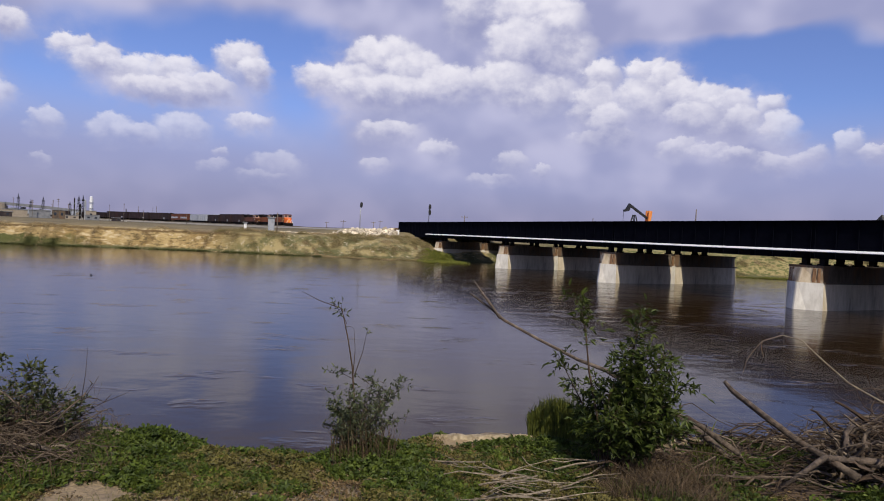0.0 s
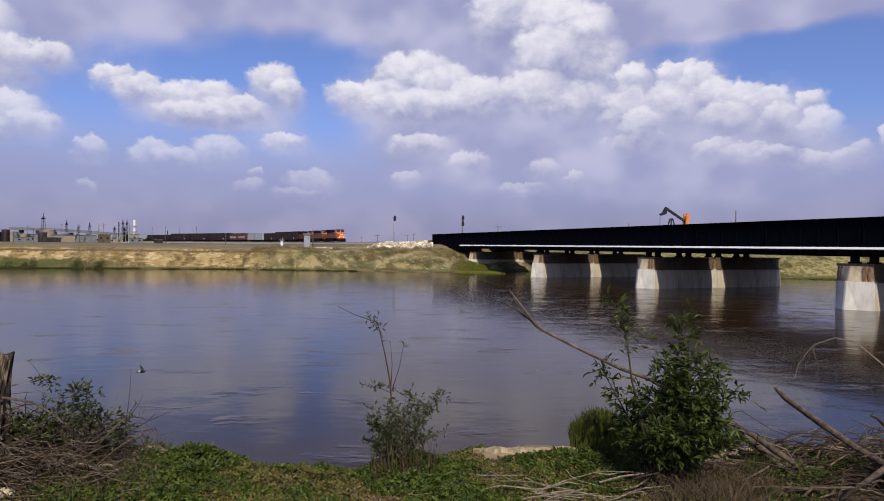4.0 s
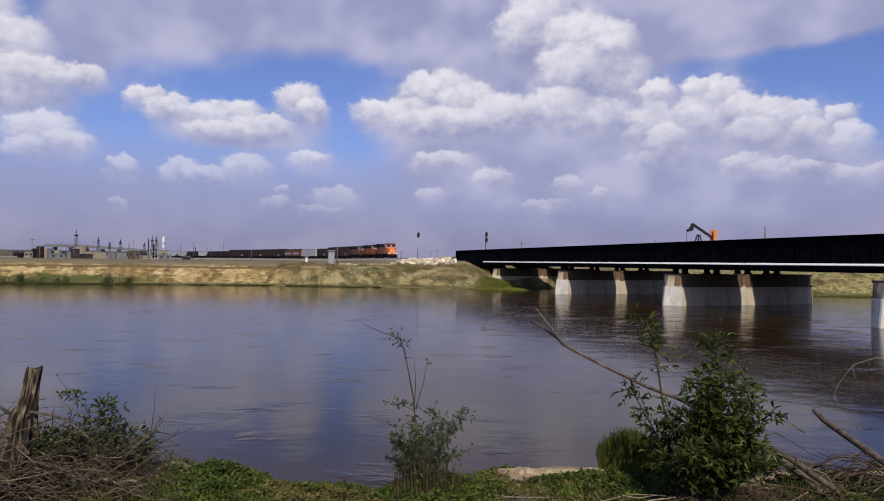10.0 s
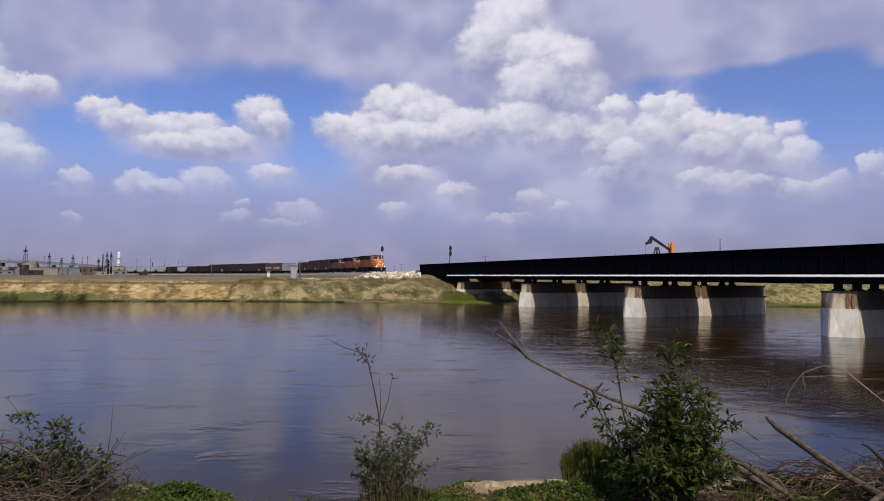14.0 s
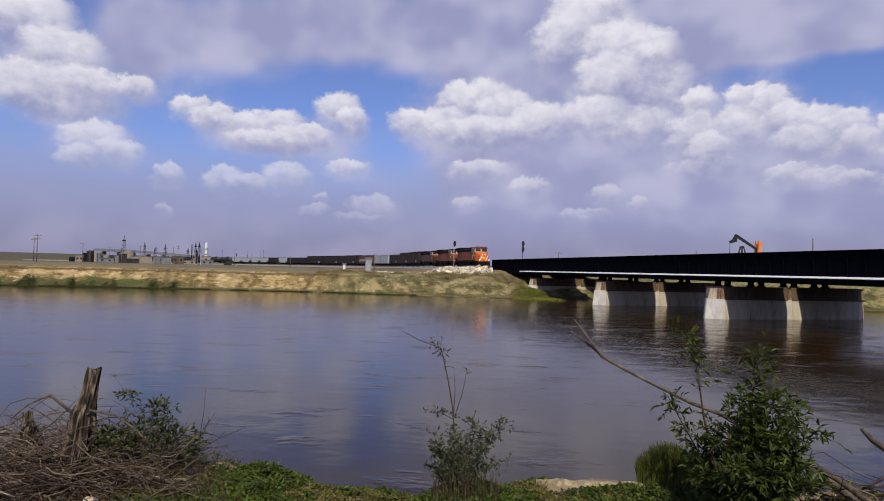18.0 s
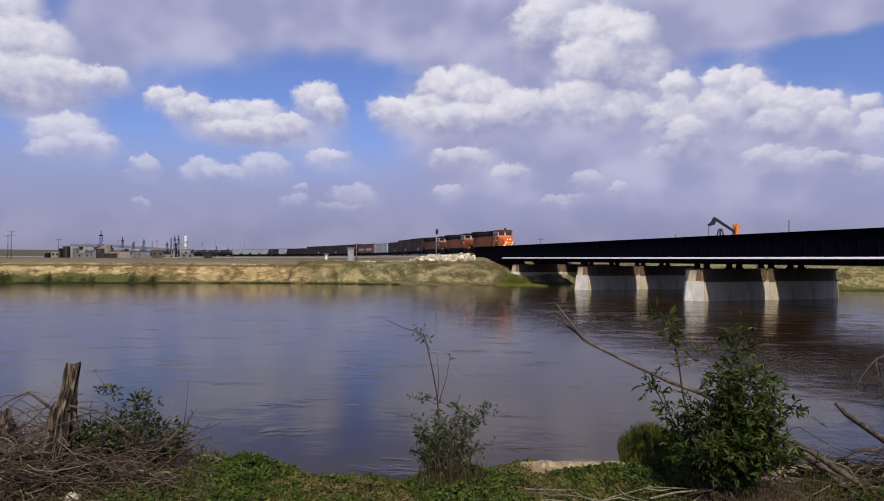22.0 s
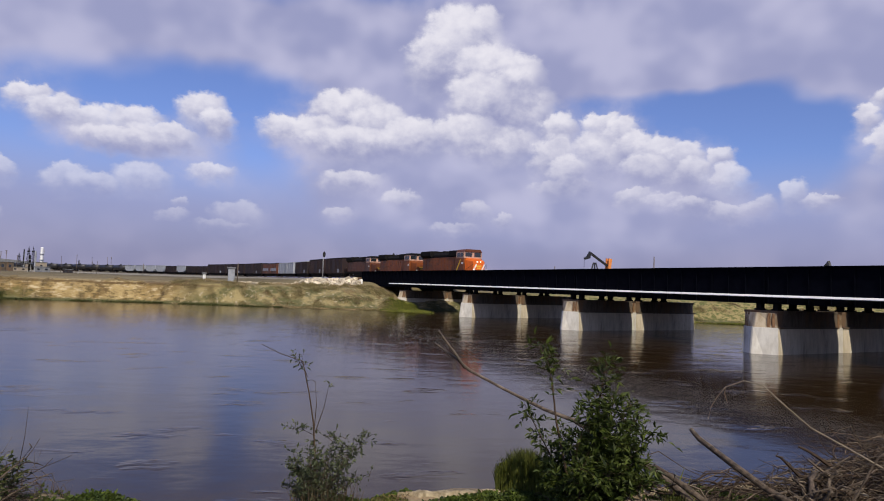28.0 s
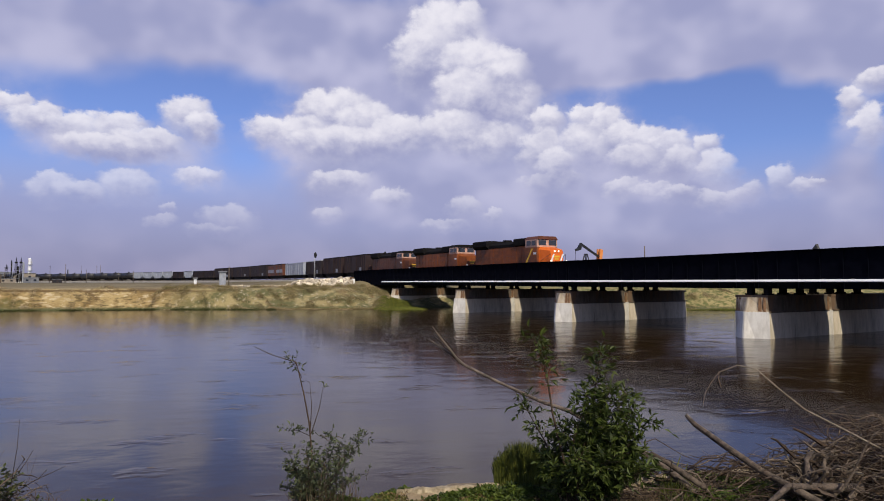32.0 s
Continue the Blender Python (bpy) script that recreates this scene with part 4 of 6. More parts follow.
def make_signal(at, label, height, heads=2, mast=None):
    s = thing("railway_signal", Matrix.Translation(at), label, "railway signal", "signals by the bridge")
    part("base", boxes((-0.35, 0.35, -0.35, 0.35, -0.6, 0.5), bevel=0.03), CONCRETE, s)
    tube("mast", [(0, 0, 0.4), (0, 0, height)], [0.10, 0.08], mast or SILVER, s, "weathered dark mast" if mast else "aluminium-painted mast", sides=10)
    for z in (height - 0.75, height - 2.4)[:heads]:
        h = part("signal_head", profile_y(bmesh.new(), [(0.42 * math.sin(a), 0.85 * math.cos(a)) for a in np.linspace(0, 2 * math.pi, 17)[:-1]], -0.04, 0.04), SIGNAL_BLACK, s, "black oval backing plate")
        h.location = (0.22, -0.16, z)
        for dz in (0.42, 0.0, -0.42):
            bm = spindle(bmesh.new(), (0, -0.16, dz), 0.13, 0.3, sides=12)
            part("visor", bm, SIGNAL_BLACK, h)
        part("back_box", boxes((-0.16, 0.16, 0.04, 0.22, -0.6, 0.6), bevel=0.03), SIGNAL_BLACK, h)
    tubes("ladder", [([(-0.18 + a, 0.25, 0.3), (-0.18 + a, 0.25, height - 0.4)], [0.018, 0.018]) for a in (0, 0.36)] +
          [([(-0.18, 0.25, 0.5 + 0.32 * k), (0.18, 0.25, 0.5 + 0.32 * k)], [0.012, 0.012]) for k in range(int(height / 0.32) - 2)], SILVER, s)
    part("relay_case", boxes((0.5, 1.05, -0.25, 0.25, -0.3, 1.1), bevel=0.03), SILVER, s)
    return s


def signal_at(az, off, el_top):
    """A mast on the line that runs off metres from the bridge's edge."""
    d = Vector((math.sin(radians(az)), math.cos(radians(az)), 0))
    r = (BRIDGE_AT + off * ACROSS).dot(ACROSS) / d.dot(ACROSS)
    q = d * r
    z = ground_z(q.x, q.y)
    return Vector((q.x, q.y, z)), EYE + r * math.tan(radians(el_top)) - z


q, h = signal_at(-4.85, -0.4, 2.75)
make_signal(q, "slim signal mast with one black oval head by the track", h, 1)
q, h = signal_at(1.55, 20.0, 2.86)
make_signal(q, "signal mast with two black heads beyond the bridge", h, 2, STEEL_DARK)

# ---- pumpjack behind the bridges ----
pj = thing("pumpjack", Matrix.Translation(Vector((sight(20.5, 0, 145).x, sight(20.5, 0, 145).y, 4.6))) @ pose(0, 0, 0, 0, 0, 22), "idle oil pumpjack with dark beam and orange counterweights", "pumpjack")
part("skid", boxes((-4.5, 5.0, -1.2, 1.2, -1.2, 0.35), bevel=0.05), CONCRETE_STAIN_SHADE, pj)
for y in (-0.9, 0.9):
    tube("samson_post", [(-2.4, y * 1.3, 0.3), (-0.9, y * 0.25, 7.2)], 0.17, SIGNAL_BLACK, pj, sides=6)
    tube("samson_post", [(0.9, y * 1.3, 0.3), (-0.6, y * 0.25, 7.2)], 0.15, SIGNAL_BLACK, pj, sides=6)
beam = part("walking_beam", profile_y(bmesh.new(), [(-2.4, 9.15), (3.2, 6.35), (3.35, 6.75), (-2.2, 9.65)], -0.18, 0.18), SIGNAL_BLACK, pj, "dark tilted walking beam")
part("horsehead", profile_y(bmesh.new(), [(-2.4, 9.7), (-2.05, 9.2), (-2.3, 8.1), (-3.6, 7.75), (-4.0, 8.1), (-3.2, 8.5)], -0.22, 0.22), SIGNAL_BLACK, pj, "dark curved horsehead")
tube("bridle", [(-3.9, 0, 8.0), (-3.95, 0, 0.4)], 0.04, STEEL_DARK, pj, sides=5)
part("wellhead", boxes((-4.15, -3.75, -0.2, 0.2, -0.6, 1.4), bevel=0.03), STEEL_DARK, pj)
part("gearbox", boxes((2.2, 4.2, -0.7, 0.7, 0.3, 3.6), bevel=0.08), HORSE_ORANGE, pj, "orange gearbox")
for y in (-0.42, 0.42):
    part("crank_arm", profile_y(bmesh.new(), [(2.75, 3.2), (3.35, 3.0), (4.05, 8.2), (3.1, 8.4)], y - 0.14, y + 0.14), HORSE_ORANGE, pj, "orange counterweight arm")
    tube("pitman", [(3.2, y, 6.5), (3.3, y, 3.4)], 0.09, SIGNAL_BLACK, pj, sides=5)
part("motor", boxes((4.4, 5.3, -0.5, 0.5, 0.35, 1.4), bevel=0.05), STEEL_DARK, pj)

q = sight(38.3, 0, 160)
far_jack = copy_thing(pj, Matrix.Translation((q.x, q.y, 4.0)) @ pose(0, 0, 0, 0, 0, 75))
tagged(far_jack, "second dark pumpjack rising behind the bridges", "pumpjack")

# ---- the oilfield and yard beyond the plain ----


def pole(az, r, el_top, arms=1, label="weathered wooden power pole with a crossarm", thick=0.16):
    q = sight(az, 0, r)
    z = ground_z(q.x, q.y)
    top = EYE + r * math.tan(radians(el_top))
    p = thing("power_pole", Matrix.Translation((q.x, q.y, z)) @ pose(0, 0, 0, 0, 0, az * 3.1), label, "power pole", "poles on the plain")
    tube("pole", [(0, 0, -0.5), (0, 0, top - z)], [thick, thick * 0.7], POLE_WOOD, p, sides=7)
    for k in range(arms):
        zz = top - z - 0.5 - 1.1 * k
        part("crossarm", boxes((-1.25, 1.25, -0.07, 0.07, zz - 0.08, zz + 0.08)), POLE_WOOD, p)
        for x in (-1.1, -0.5, 0.5, 1.1):
            part("insulator", cylinder(bmesh.new(), x, 0, zz + 0.08, zz + 0.3, 0.05, 0.03, 8), SILVER, p)
    return p


for az, r, el, arms in [(-39.6, 260, 2.05, 2), (-39.8, 300, 1.7, 1), (-36.5, 330, 1.5, 1), (-36.0, 330, 0.95, 1), (-34.2, 380, 1.0, 1), (-33.7, 340, 1.05, 1), (-31.1, 420, 1.35, 2),
                        (-29.4, 400, 1.55, 2), (-28.7, 520, 1.2, 1), (-25.8, 520, 1.3, 1), (-23.3, 430, 1.0, 1), (-21.0, 460, 0.9, 1), (-19.9, 380, 0.95, 1),
                        (-12.3, 178, 1.40, 0), (-6.4, 260, 1.0, 1), (-7.9, 330, 0.8, 1), (-3.6, 320, 1.0, 1), (-3.0, 300, 1.15, 1), (4.9, 210, 1.95, 1), (25.4, 150, 3.25, 0), (16.7, 190, 2.2, 0), (41.5, 150, 2.6, 0), (33.0, 190, 1.6, 0)]:
    pole(az, r, el, arms)

LATTICE = [(-33.56, 600, 2.27, 2.2), (-32.0, 600, 1.77, 1.6), (-30.4, 560, 1.63, 1.6), (-28.6, 540, 1.39, 1.5), (-28.0, 540, 1.93, 1.5), (-27.7, 530, 1.94, 1.4), (-31.2, 620, 1.4, 1.5)]
# white process tower and its neighbours
for az, r, el, w, colour, name, label in [
        (-27.14, 520, 1.91, 2.2, WHITE_PAINT, "vessel_tower", "tall white process tower on a tan base"),
        (-27.55, 530, 1.60, 1.1, SILVER, "vessel_tower", "slim grey process tower"),
        (-27.9, 540, 1.25, 1.4, STEEL_DARK, "vessel_tower", "dark lattice process tower"),
        (-28.3, 540, 1.7, 0.8, STEEL_DARK, "vessel_tower", "slim dark steel exhaust stack"),
        (-24.6, 560, 1.05, 0.7, STEEL_DARK, "vessel_tower", "slim dark steel exhaust stack")]:
    q = sight(az, 0, r)
    z = ground_z(q.x, q.y)
    top = EYE + r * math.tan(radians(el)) - z
    t = thing(name, Matrix.Translation((q.x, q.y, z)), label, "industrial tower", "oilfield towers")
    bm = bmesh.new()
    cylinder(bm, 0, 0, 0.5, top * 0.97, w * 0.5, w * 0.46, 12)
    cylinder(bm, 0, 0, top * 0.97, top, w * 0.46, w * 0.2, 12)
    part("shell", bm, colour, t, smooth=False)
    part("foot", boxes((-w, w, -w, w, -1.0, 0.6), bevel=0.1), CONCRETE, t)
    for k in range(1, 4):
        bm = cylinder(bmesh.new(), 0, 0, top * k * 0.24, top * k * 0.24 + 0.25, w * 0.85, None, 12)
        part("platform", bm, SILVER, t)
    tube("riser_pipe", [(w * 0.7, 0, 0), (w * 0.7, 0, top * 0.9)], 0.12, SILVER, t, sides=5)


def lattice_tower(az, r, el_top, foot):
    q = sight(az, 0, r)
    z = ground_z(q.x, q.y)
    top = EYE + r * math.tan(radians(el_top)) - z
    t = thing("lattice_tower", Matrix.Translation((q.x, q.y, z)), "slim steel lattice mast in the oilfield", "lattice mast", "oilfield masts")
    for x, y in ((-1, -1), (1, -1), (1, 1), (-1, 1)):
        tube("leg", [(x * foot, y * foot, -0.5), (x * foot * 0.25, y * foot * 0.25, top * 0.8), (0, 0, top)], [0.14, 0.11, 0.06], STEEL_DARK, t, sides=4)
    for k in range(1, 7):
        u = k / 8
        w = foot * (1 - 0.94 * u)
        tubes("brace", [([(-w, s * w, top * u), (w, s * w, top * (u + 0.1))], [0.08, 0.08]) for s in (-1, 1)], STEEL_DARK, t)
    part("crown", boxes((-foot * 0.5, foot * 0.5, -foot * 0.5, foot * 0.5, top * 0.78, top * 0.82), bevel=0.02), STEEL_DARK, t)
    return t


for az, r, el, foot in LATTICE:
    lattice_tower(az, r, el, foot)


def building(az0, az1, r, el0, el1, material, name, label, openings=0, roof=None):
    a, b = sight(az0, 0, r), sight(az1, 0, r)
    mid, wide = (a + b) / 2, (b - a).length
    z = ground_z(mid.x, mid.y)
    lo, hi = min(z - 0.5, EYE + r * math.tan(radians(el0))), EYE + r * math.tan(radians(el1))
    t = thing(name, Matrix.Translation((mid.x, mid.y, lo)) @ pose(0, 0, 0, 0, 0, -(az0 + az1) / 2), label, "building", "yard buildings")
    h = hi - lo
    part("wall", boxes((-wide / 2, wide / 2, -3, 3, 0, h), bevel=0.05), material, t)
    part("roof", boxes((-wide / 2 - 0.3, wide / 2 + 0.3, -3.3, 3.3, h, h + 0.35), bevel=0.05), roof or GREY_WALL, t)
    for k in range(openings):
        x = -wide / 2 + wide * (k + 0.5) / openings
        part("window", boxes((x - 0.7, x + 0.7, -3.05, -2.98, h * 0.45, h * 0.75)), GLASS, t)
    return t


building(-27.5, -26.75, 500, 0.0, 0.69, TAN_WALL, "pump_house", "square tan pump house under the white tower", 1)
building(-33.9, -33.3, 400, 0.0, 0.70, BROWN_DARK, "shed", "dark brown shed with a pale door", 1)
building(-33.0, -31.4, 450, 0.0, 0.50, TAN_WALL, "warehouse", "long tan warehouse in the yard", 0)
building(-31.3, -29.9, 430, 0.0, 0.52, GREY_WALL, "warehouse", "dull grey warehouse in the yard", 0)
building(-29.8, -28.9, 470, 0.0, 0.62, CONCRETE_STAIN_SHADE, "warehouse", "brown block building in the yard", 2)
building(-13.1, -12.55, 180, 0.05, 0.86, GREY_CAR, "signal_cabinet", "pale grey equipment cabinet by the track", 0)
building(-15.18, -14.95, 175, 0.1, 0.30, WHITE_PAINT, "signal_cabinet", "small white equipment box by the track", 0)

# overpass deck beyond the yard
a, c = sight(-35.5, 1.0, 700), sight(-27.5, 0.62, 640)
op = thing("overpass", Matrix.Translation((a + c) / 2), "long grey highway overpass far across the plain", "overpass")
d = (c - a)
pts = [-(d / 2), -(d / 6) + Vector((0, 0, 1.2)), d / 6 + Vector((0, 0, 1.0)), d / 2]
vv, ff = [], []
for q in pts:
    for y, z in ((-5, -1.6), (-5, 0.9), (5, 0.9), (5, -1.6)):
        vv.append(q + Vector((0, y, z)))
for i in range(3):
    for k in range(4):
        ff.append((4 * i + k, 4 * i + (k + 1) % 4, 4 * i + 4 + (k + 1) % 4, 4 * i + 4 + k))
arrays("deck", vv, ff, GREY_WALL, op)
for k in range(7):
    q = -(d / 2) + d * (k + 0.5) / 7
    part("column", boxes((q.x - 1, q.x + 1, q.y - 2, q.y + 2, -14, q.z - 1.0), bevel=0.1), GREY_WALL, op)

# tanks, sheds and pipe racks of the yard
g = random.Random(17)
for k in range(16):
    az, r = g.uniform(-37.5, -23.5), g.uniform(460, 720)
    q = sight(az, 0, r)
    z = ground_z(q.x, q.y)
    w, hh = g.uniform(1.2, 3.6), g.uniform(3.5, 8.5)
    t = thing("storage_tank", Matrix.Translation((q.x, q.y, z)), g.choice(["dull grey steel storage tank in the yard", "rust-streaked storage tank in the yard"]), "storage tank", "yard tanks")
    m = [GREY_WALL, BROWN_DARK, STEEL_DARK, TAN_WALL][k % 4]
    part("shell", cylinder(bmesh.new(), 0, 0, -0.5, hh, w, None, 20), m, t)
    part("roof", cylinder(bmesh.new(), 0, 0, hh, hh + 0.6, w + 0.1, 0.4, 20), m, t)
    tubes("ladder", [([(w + 0.15, -0.2 + 0.4 * i, 0), (w + 0.15, -0.2 + 0.4 * i, hh + 1)], [0.06, 0.06]) for i in range(2)], STEEL_DARK, t)
for k in range(16):
    az = g.uniform(-37, -22)
    pole(az, g.uniform(420, 720), g.uniform(0.75, 1.45), 1 if k % 3 else 2, "dark pole with a crossarm in the yard", 0.17)
for k in range(7):
    az = -37.0 + 1.9 * k + g.uniform(-0.4, 0.4)
    building(az, az + g.uniform(0.5, 1.1), g.uniform(420, 560), 0.0, g.uniform(0.22, 0.45), [TAN_WALL, GREY_WALL, BROWN_DARK, TAN_WALL][k % 4], "shed", "low dark shed in the oilfield yard", 2)

# ---- the train: x ahead, y to its left, z up from the railhead ----


def bogie(parent, x, axles, gap, wheel_r=0.46):
    t = part("truck", boxes((x - gap * axles / 2, x + gap * axles / 2, -1.05, -0.85, 0.42, 0.80), (x - gap * axles / 2, x + gap * axles / 2, 0.85, 1.05, 0.42, 0.80), (x - 0.4, x + 0.4, -1.0, 1.0, 0.5, 0.85), bevel=0.03), STEEL_DARK, parent, "dark steel truck frame")
    for k in range(axles):
        wx = x + (k - (axles - 1) / 2) * gap
        for y in (-0.76, 0.76):
            o = part_of("wheel", WHEEL, RAIL, t)
            o.location = (wx, y, wheel_r)
    return t


WHEEL = bpy.data.meshes.new("wheel")
_bm = spindle(bmesh.new(), (0, 0, 0), 0.46, 0.13, sides=20)
_bm.to_mesh(WHEEL)
_bm.free()
TRAIN = "vehicles of the freight train"


def make_loco(paint, label, cab_paint, lights):
    t = thing("locomotive", Matrix.Identity(4), label, "locomotive", TRAIN)
    for x in (7.2, -7.2):
        bogie(t, x, 3, 1.75, 0.53)
    part("underframe", boxes((-10.6, 10.4, -1.5, 1.5, 1.05, 1.32), bevel=0.03), ROOF_BLACK, t)
    part("fuel_tank", profile_x(bmesh.new(), [(-1.45, 1.05), (-1.45, 0.6), (-1.1, 0.32), (1.1, 0.32), (1.45, 0.6), (1.45, 1.05)], -3.6, 3.6), ROOF_BLACK, t)
    part("walkway_sill", boxes((-10.6, 8.0, -1.56, -1.46, 1.18, 1.50), (-10.6, 8.0, 1.46, 1.56, 1.18, 1.50)), ROOF_BLACK, t, "dark sill")
    part("hood", boxes((-9.9, 5.1, -1.05, 1.05, 1.32, 3.55), bevel=0.06), paint, t, "orange engine hood")
    for k in range(11):
        x = -9.3 + k * 1.3
        for y in (-1.065, 1.065):
            part("hood_door", boxes((x, x + 1.16, y - 0.02, y + 0.02, 1.5, 3.35), bevel=0.008), paint, t)
    part("hood_roof", profile_x(bmesh.new(), [(-1.06, 3.55), (-1.06, 3.9), (-0.7, 4.28), (0.7, 4.28), (1.06, 3.9), (1.06, 3.55)], -9.9, 5.1), ROOF_BLACK, t, "sooty black hood roof")
    part("radiator", profile_x(bmesh.new(), [(-1.1, 3.5), (-1.5, 3.9), (-1.5, 4.5), (-1.3, 4.62), (1.3, 4.62), (1.5, 4.5), (1.5, 3.9), (1.1, 3.5)], -9.95, -5.6), ROOF_BLACK, t, "wide black radiator wings")
    part("brake_housing", boxes((1.6, 5.0, -1.25, 1.25, 3.6, 4.5), bevel=0.10), ROOF_BLACK, t)
    part("exhaust", boxes((-2.6, -1.7, -0.5, 0.5, 4.2, 4.58), bevel=0.04), ROOF_BLACK, t)
    for x in (-8.9, -7.7, -6.5):
        part("radiator_fan", cylinder(bmesh.new(), x, 0, 4.60, 4.68, 0.52, None, 18), STEEL_DARK, t)
    # cab and nose
    part("cab", boxes((5.2, 8.15, -1.52, 1.52, 1.32, 3.25), bevel=0.06), paint, t, "orange lower cab")
    part("cab_upper", boxes((5.2, 8.15, -1.5, 1.5, 3.25, 4.20), bevel=0.05), cab_paint, t, "pale upper cab sides")
    part("cab_roof", profile_x(bmesh.new(), [(-1.5, 4.20), (-1.15, 4.56), (1.15, 4.56), (1.5, 4.20)], 5.1, 8.3), ORANGE_DULL if lights else ROOF_BLACK, t)
    for y in (-1.515, 1.515):
        for x in (5.65, 6.85):
            part("cab_window", boxes((x, x + 0.95, y - 0.02, y + 0.02, 3.50, 4.05), bevel=0.01), GLASS, t, "dark glass")
        part("number_board", boxes((7.25, 7.95, y - 0.015, y + 0.015, 2.4, 2.65)), WHITE_PAINT, t)
    for y in (-0.75, 0.75):
        part("windscreen", boxes((8.14, 8.20, y - 0.55, y + 0.55, 3.50, 4.08), bevel=0.01), GLASS, t, "dark windscreen")
    nose = profile_x(bmesh.new(), [(-1.3, 1.32), (-1.3, 3.0), (-1.05, 3.3), (1.05, 3.3), (1.3, 3.0), (1.3, 1.32)], 8.15, 10.25,
                     [(-0.95, 1.32), (-0.95, 2.75), (-0.75, 2.95), (0.75, 2.95), (0.95, 2.75), (0.95, 1.32)])
    # The lead nose takes the sunlit copy of the orange.
    part("nose", nose, NOSE_ORANGE if lights else paint, t, "bright orange nose")
    part("nose_badge", boxes((10.255, 10.27, -0.45, 0.45, 2.0, 2.2), (10.255, 10.27, -0.3, 0.3, 1.75, 1.9)), YELLOW, t, "yellow badge of plain bars")
    if lights:
        for y in (-1.0, 0.35):
            part("nose_stripe", profile_x(bmesh.new(), [(y, 1.4), (y + 0.22, 1.4), (y + 0.72, 2.4), (y + 0.5, 2.4)], 10.26, 10.275), WHITE_PAINT, t, "white slanting stripe")
        for s in (-1, 1):
            part("side_stripe", profile_y(bmesh.new(), [(5.3, 1.45), (5.7, 1.45), (7.2, 3.1), (6.8, 3.1)], s * 1.53 - 0.012, s * 1.53 + 0.012), YELLOW, t, "yellow slanting stripe")
    part("plow", prism(bmesh.new(), [(10.3, -1.5), (11.0, -0.5), (11.0, 0.5), (10.3, 1.5)], 0.12, 1.05), ROOF_BLACK, t)
    part("coupler", boxes((10.4, 11.35, -0.16, 0.16, 0.75, 1.05), (-11.35, -10.5, -0.16, 0.16, 0.75, 1.05), bevel=0.03), STEEL_DARK, t)
    part("anticlimber", boxes((10.25, 10.75, -1.45, 1.45, 1.1, 1.4), bevel=0.04), paint, t)
    for y in (-0.28, 0.28):
        part("headlight", spindle(bmesh.new(), (8.22 if not lights else 10.27, y, 4.3 if not lights else 2.72), 0.12, 0.06, "x", 12), LAMP_WHITE if lights else SILVER, t, "lit headlight" if lights else "dark headlight")
    for y in (-1.1, 1.1):
        part("ditch_light", spindle(bmesh.new(), (10.78, y, 1.55), 0.13, 0.08, "x", 12), LAMP_WHITE if lights else SILVER, t)
    runs = []
    for y in (-1.5, 1.5):
        runs.append(([(-10.5, y, 2.35), (5.0, y, 2.35)], [0.014, 0.014]))
        runs += [([(x, y, 1.32), (x, y, 2.35)], [0.013, 0.013]) for x in np.arange(-10.5, 5.2, 1.9)]
        runs += [([(8.3, y * 0.98, 1.4), (10.6, y * 0.72, 2.4)], [0.03, 0.03]), ([(10.6, y * 0.72, 1.3), (10.6, y * 0.72, 2.4)], [0.03, 0.03]), ([(8.35, y * 0.98, 1.3), (8.35, y * 0.98, 2.5)], [0.03, 0.03])]
    tubes("handrail", runs, ORANGE_DULL, t, "thin painted handrails")
    for x in (10.0, -10.2):
        for y in (-1.42, 1.42):
            part("steps", boxes(*[(x - 0.3, x + 0.3, y - 0.12, y + 0.12, z, z + 0.05) for z in (0.35, 0.65, 0.95)], (x - 0.33, x - 0.28, y - 0.14, y + 0.14, 0.3, 1.1), (x + 0.28, x + 0.33, y - 0.14, y + 0.14, 0.3, 1.1)), ROOF_BLACK, t)
    part("horn", boxes((4.2, 4.9, -0.25, 0.25, 4.5, 4.66), bevel=0.03), SILVER, t)
    return t


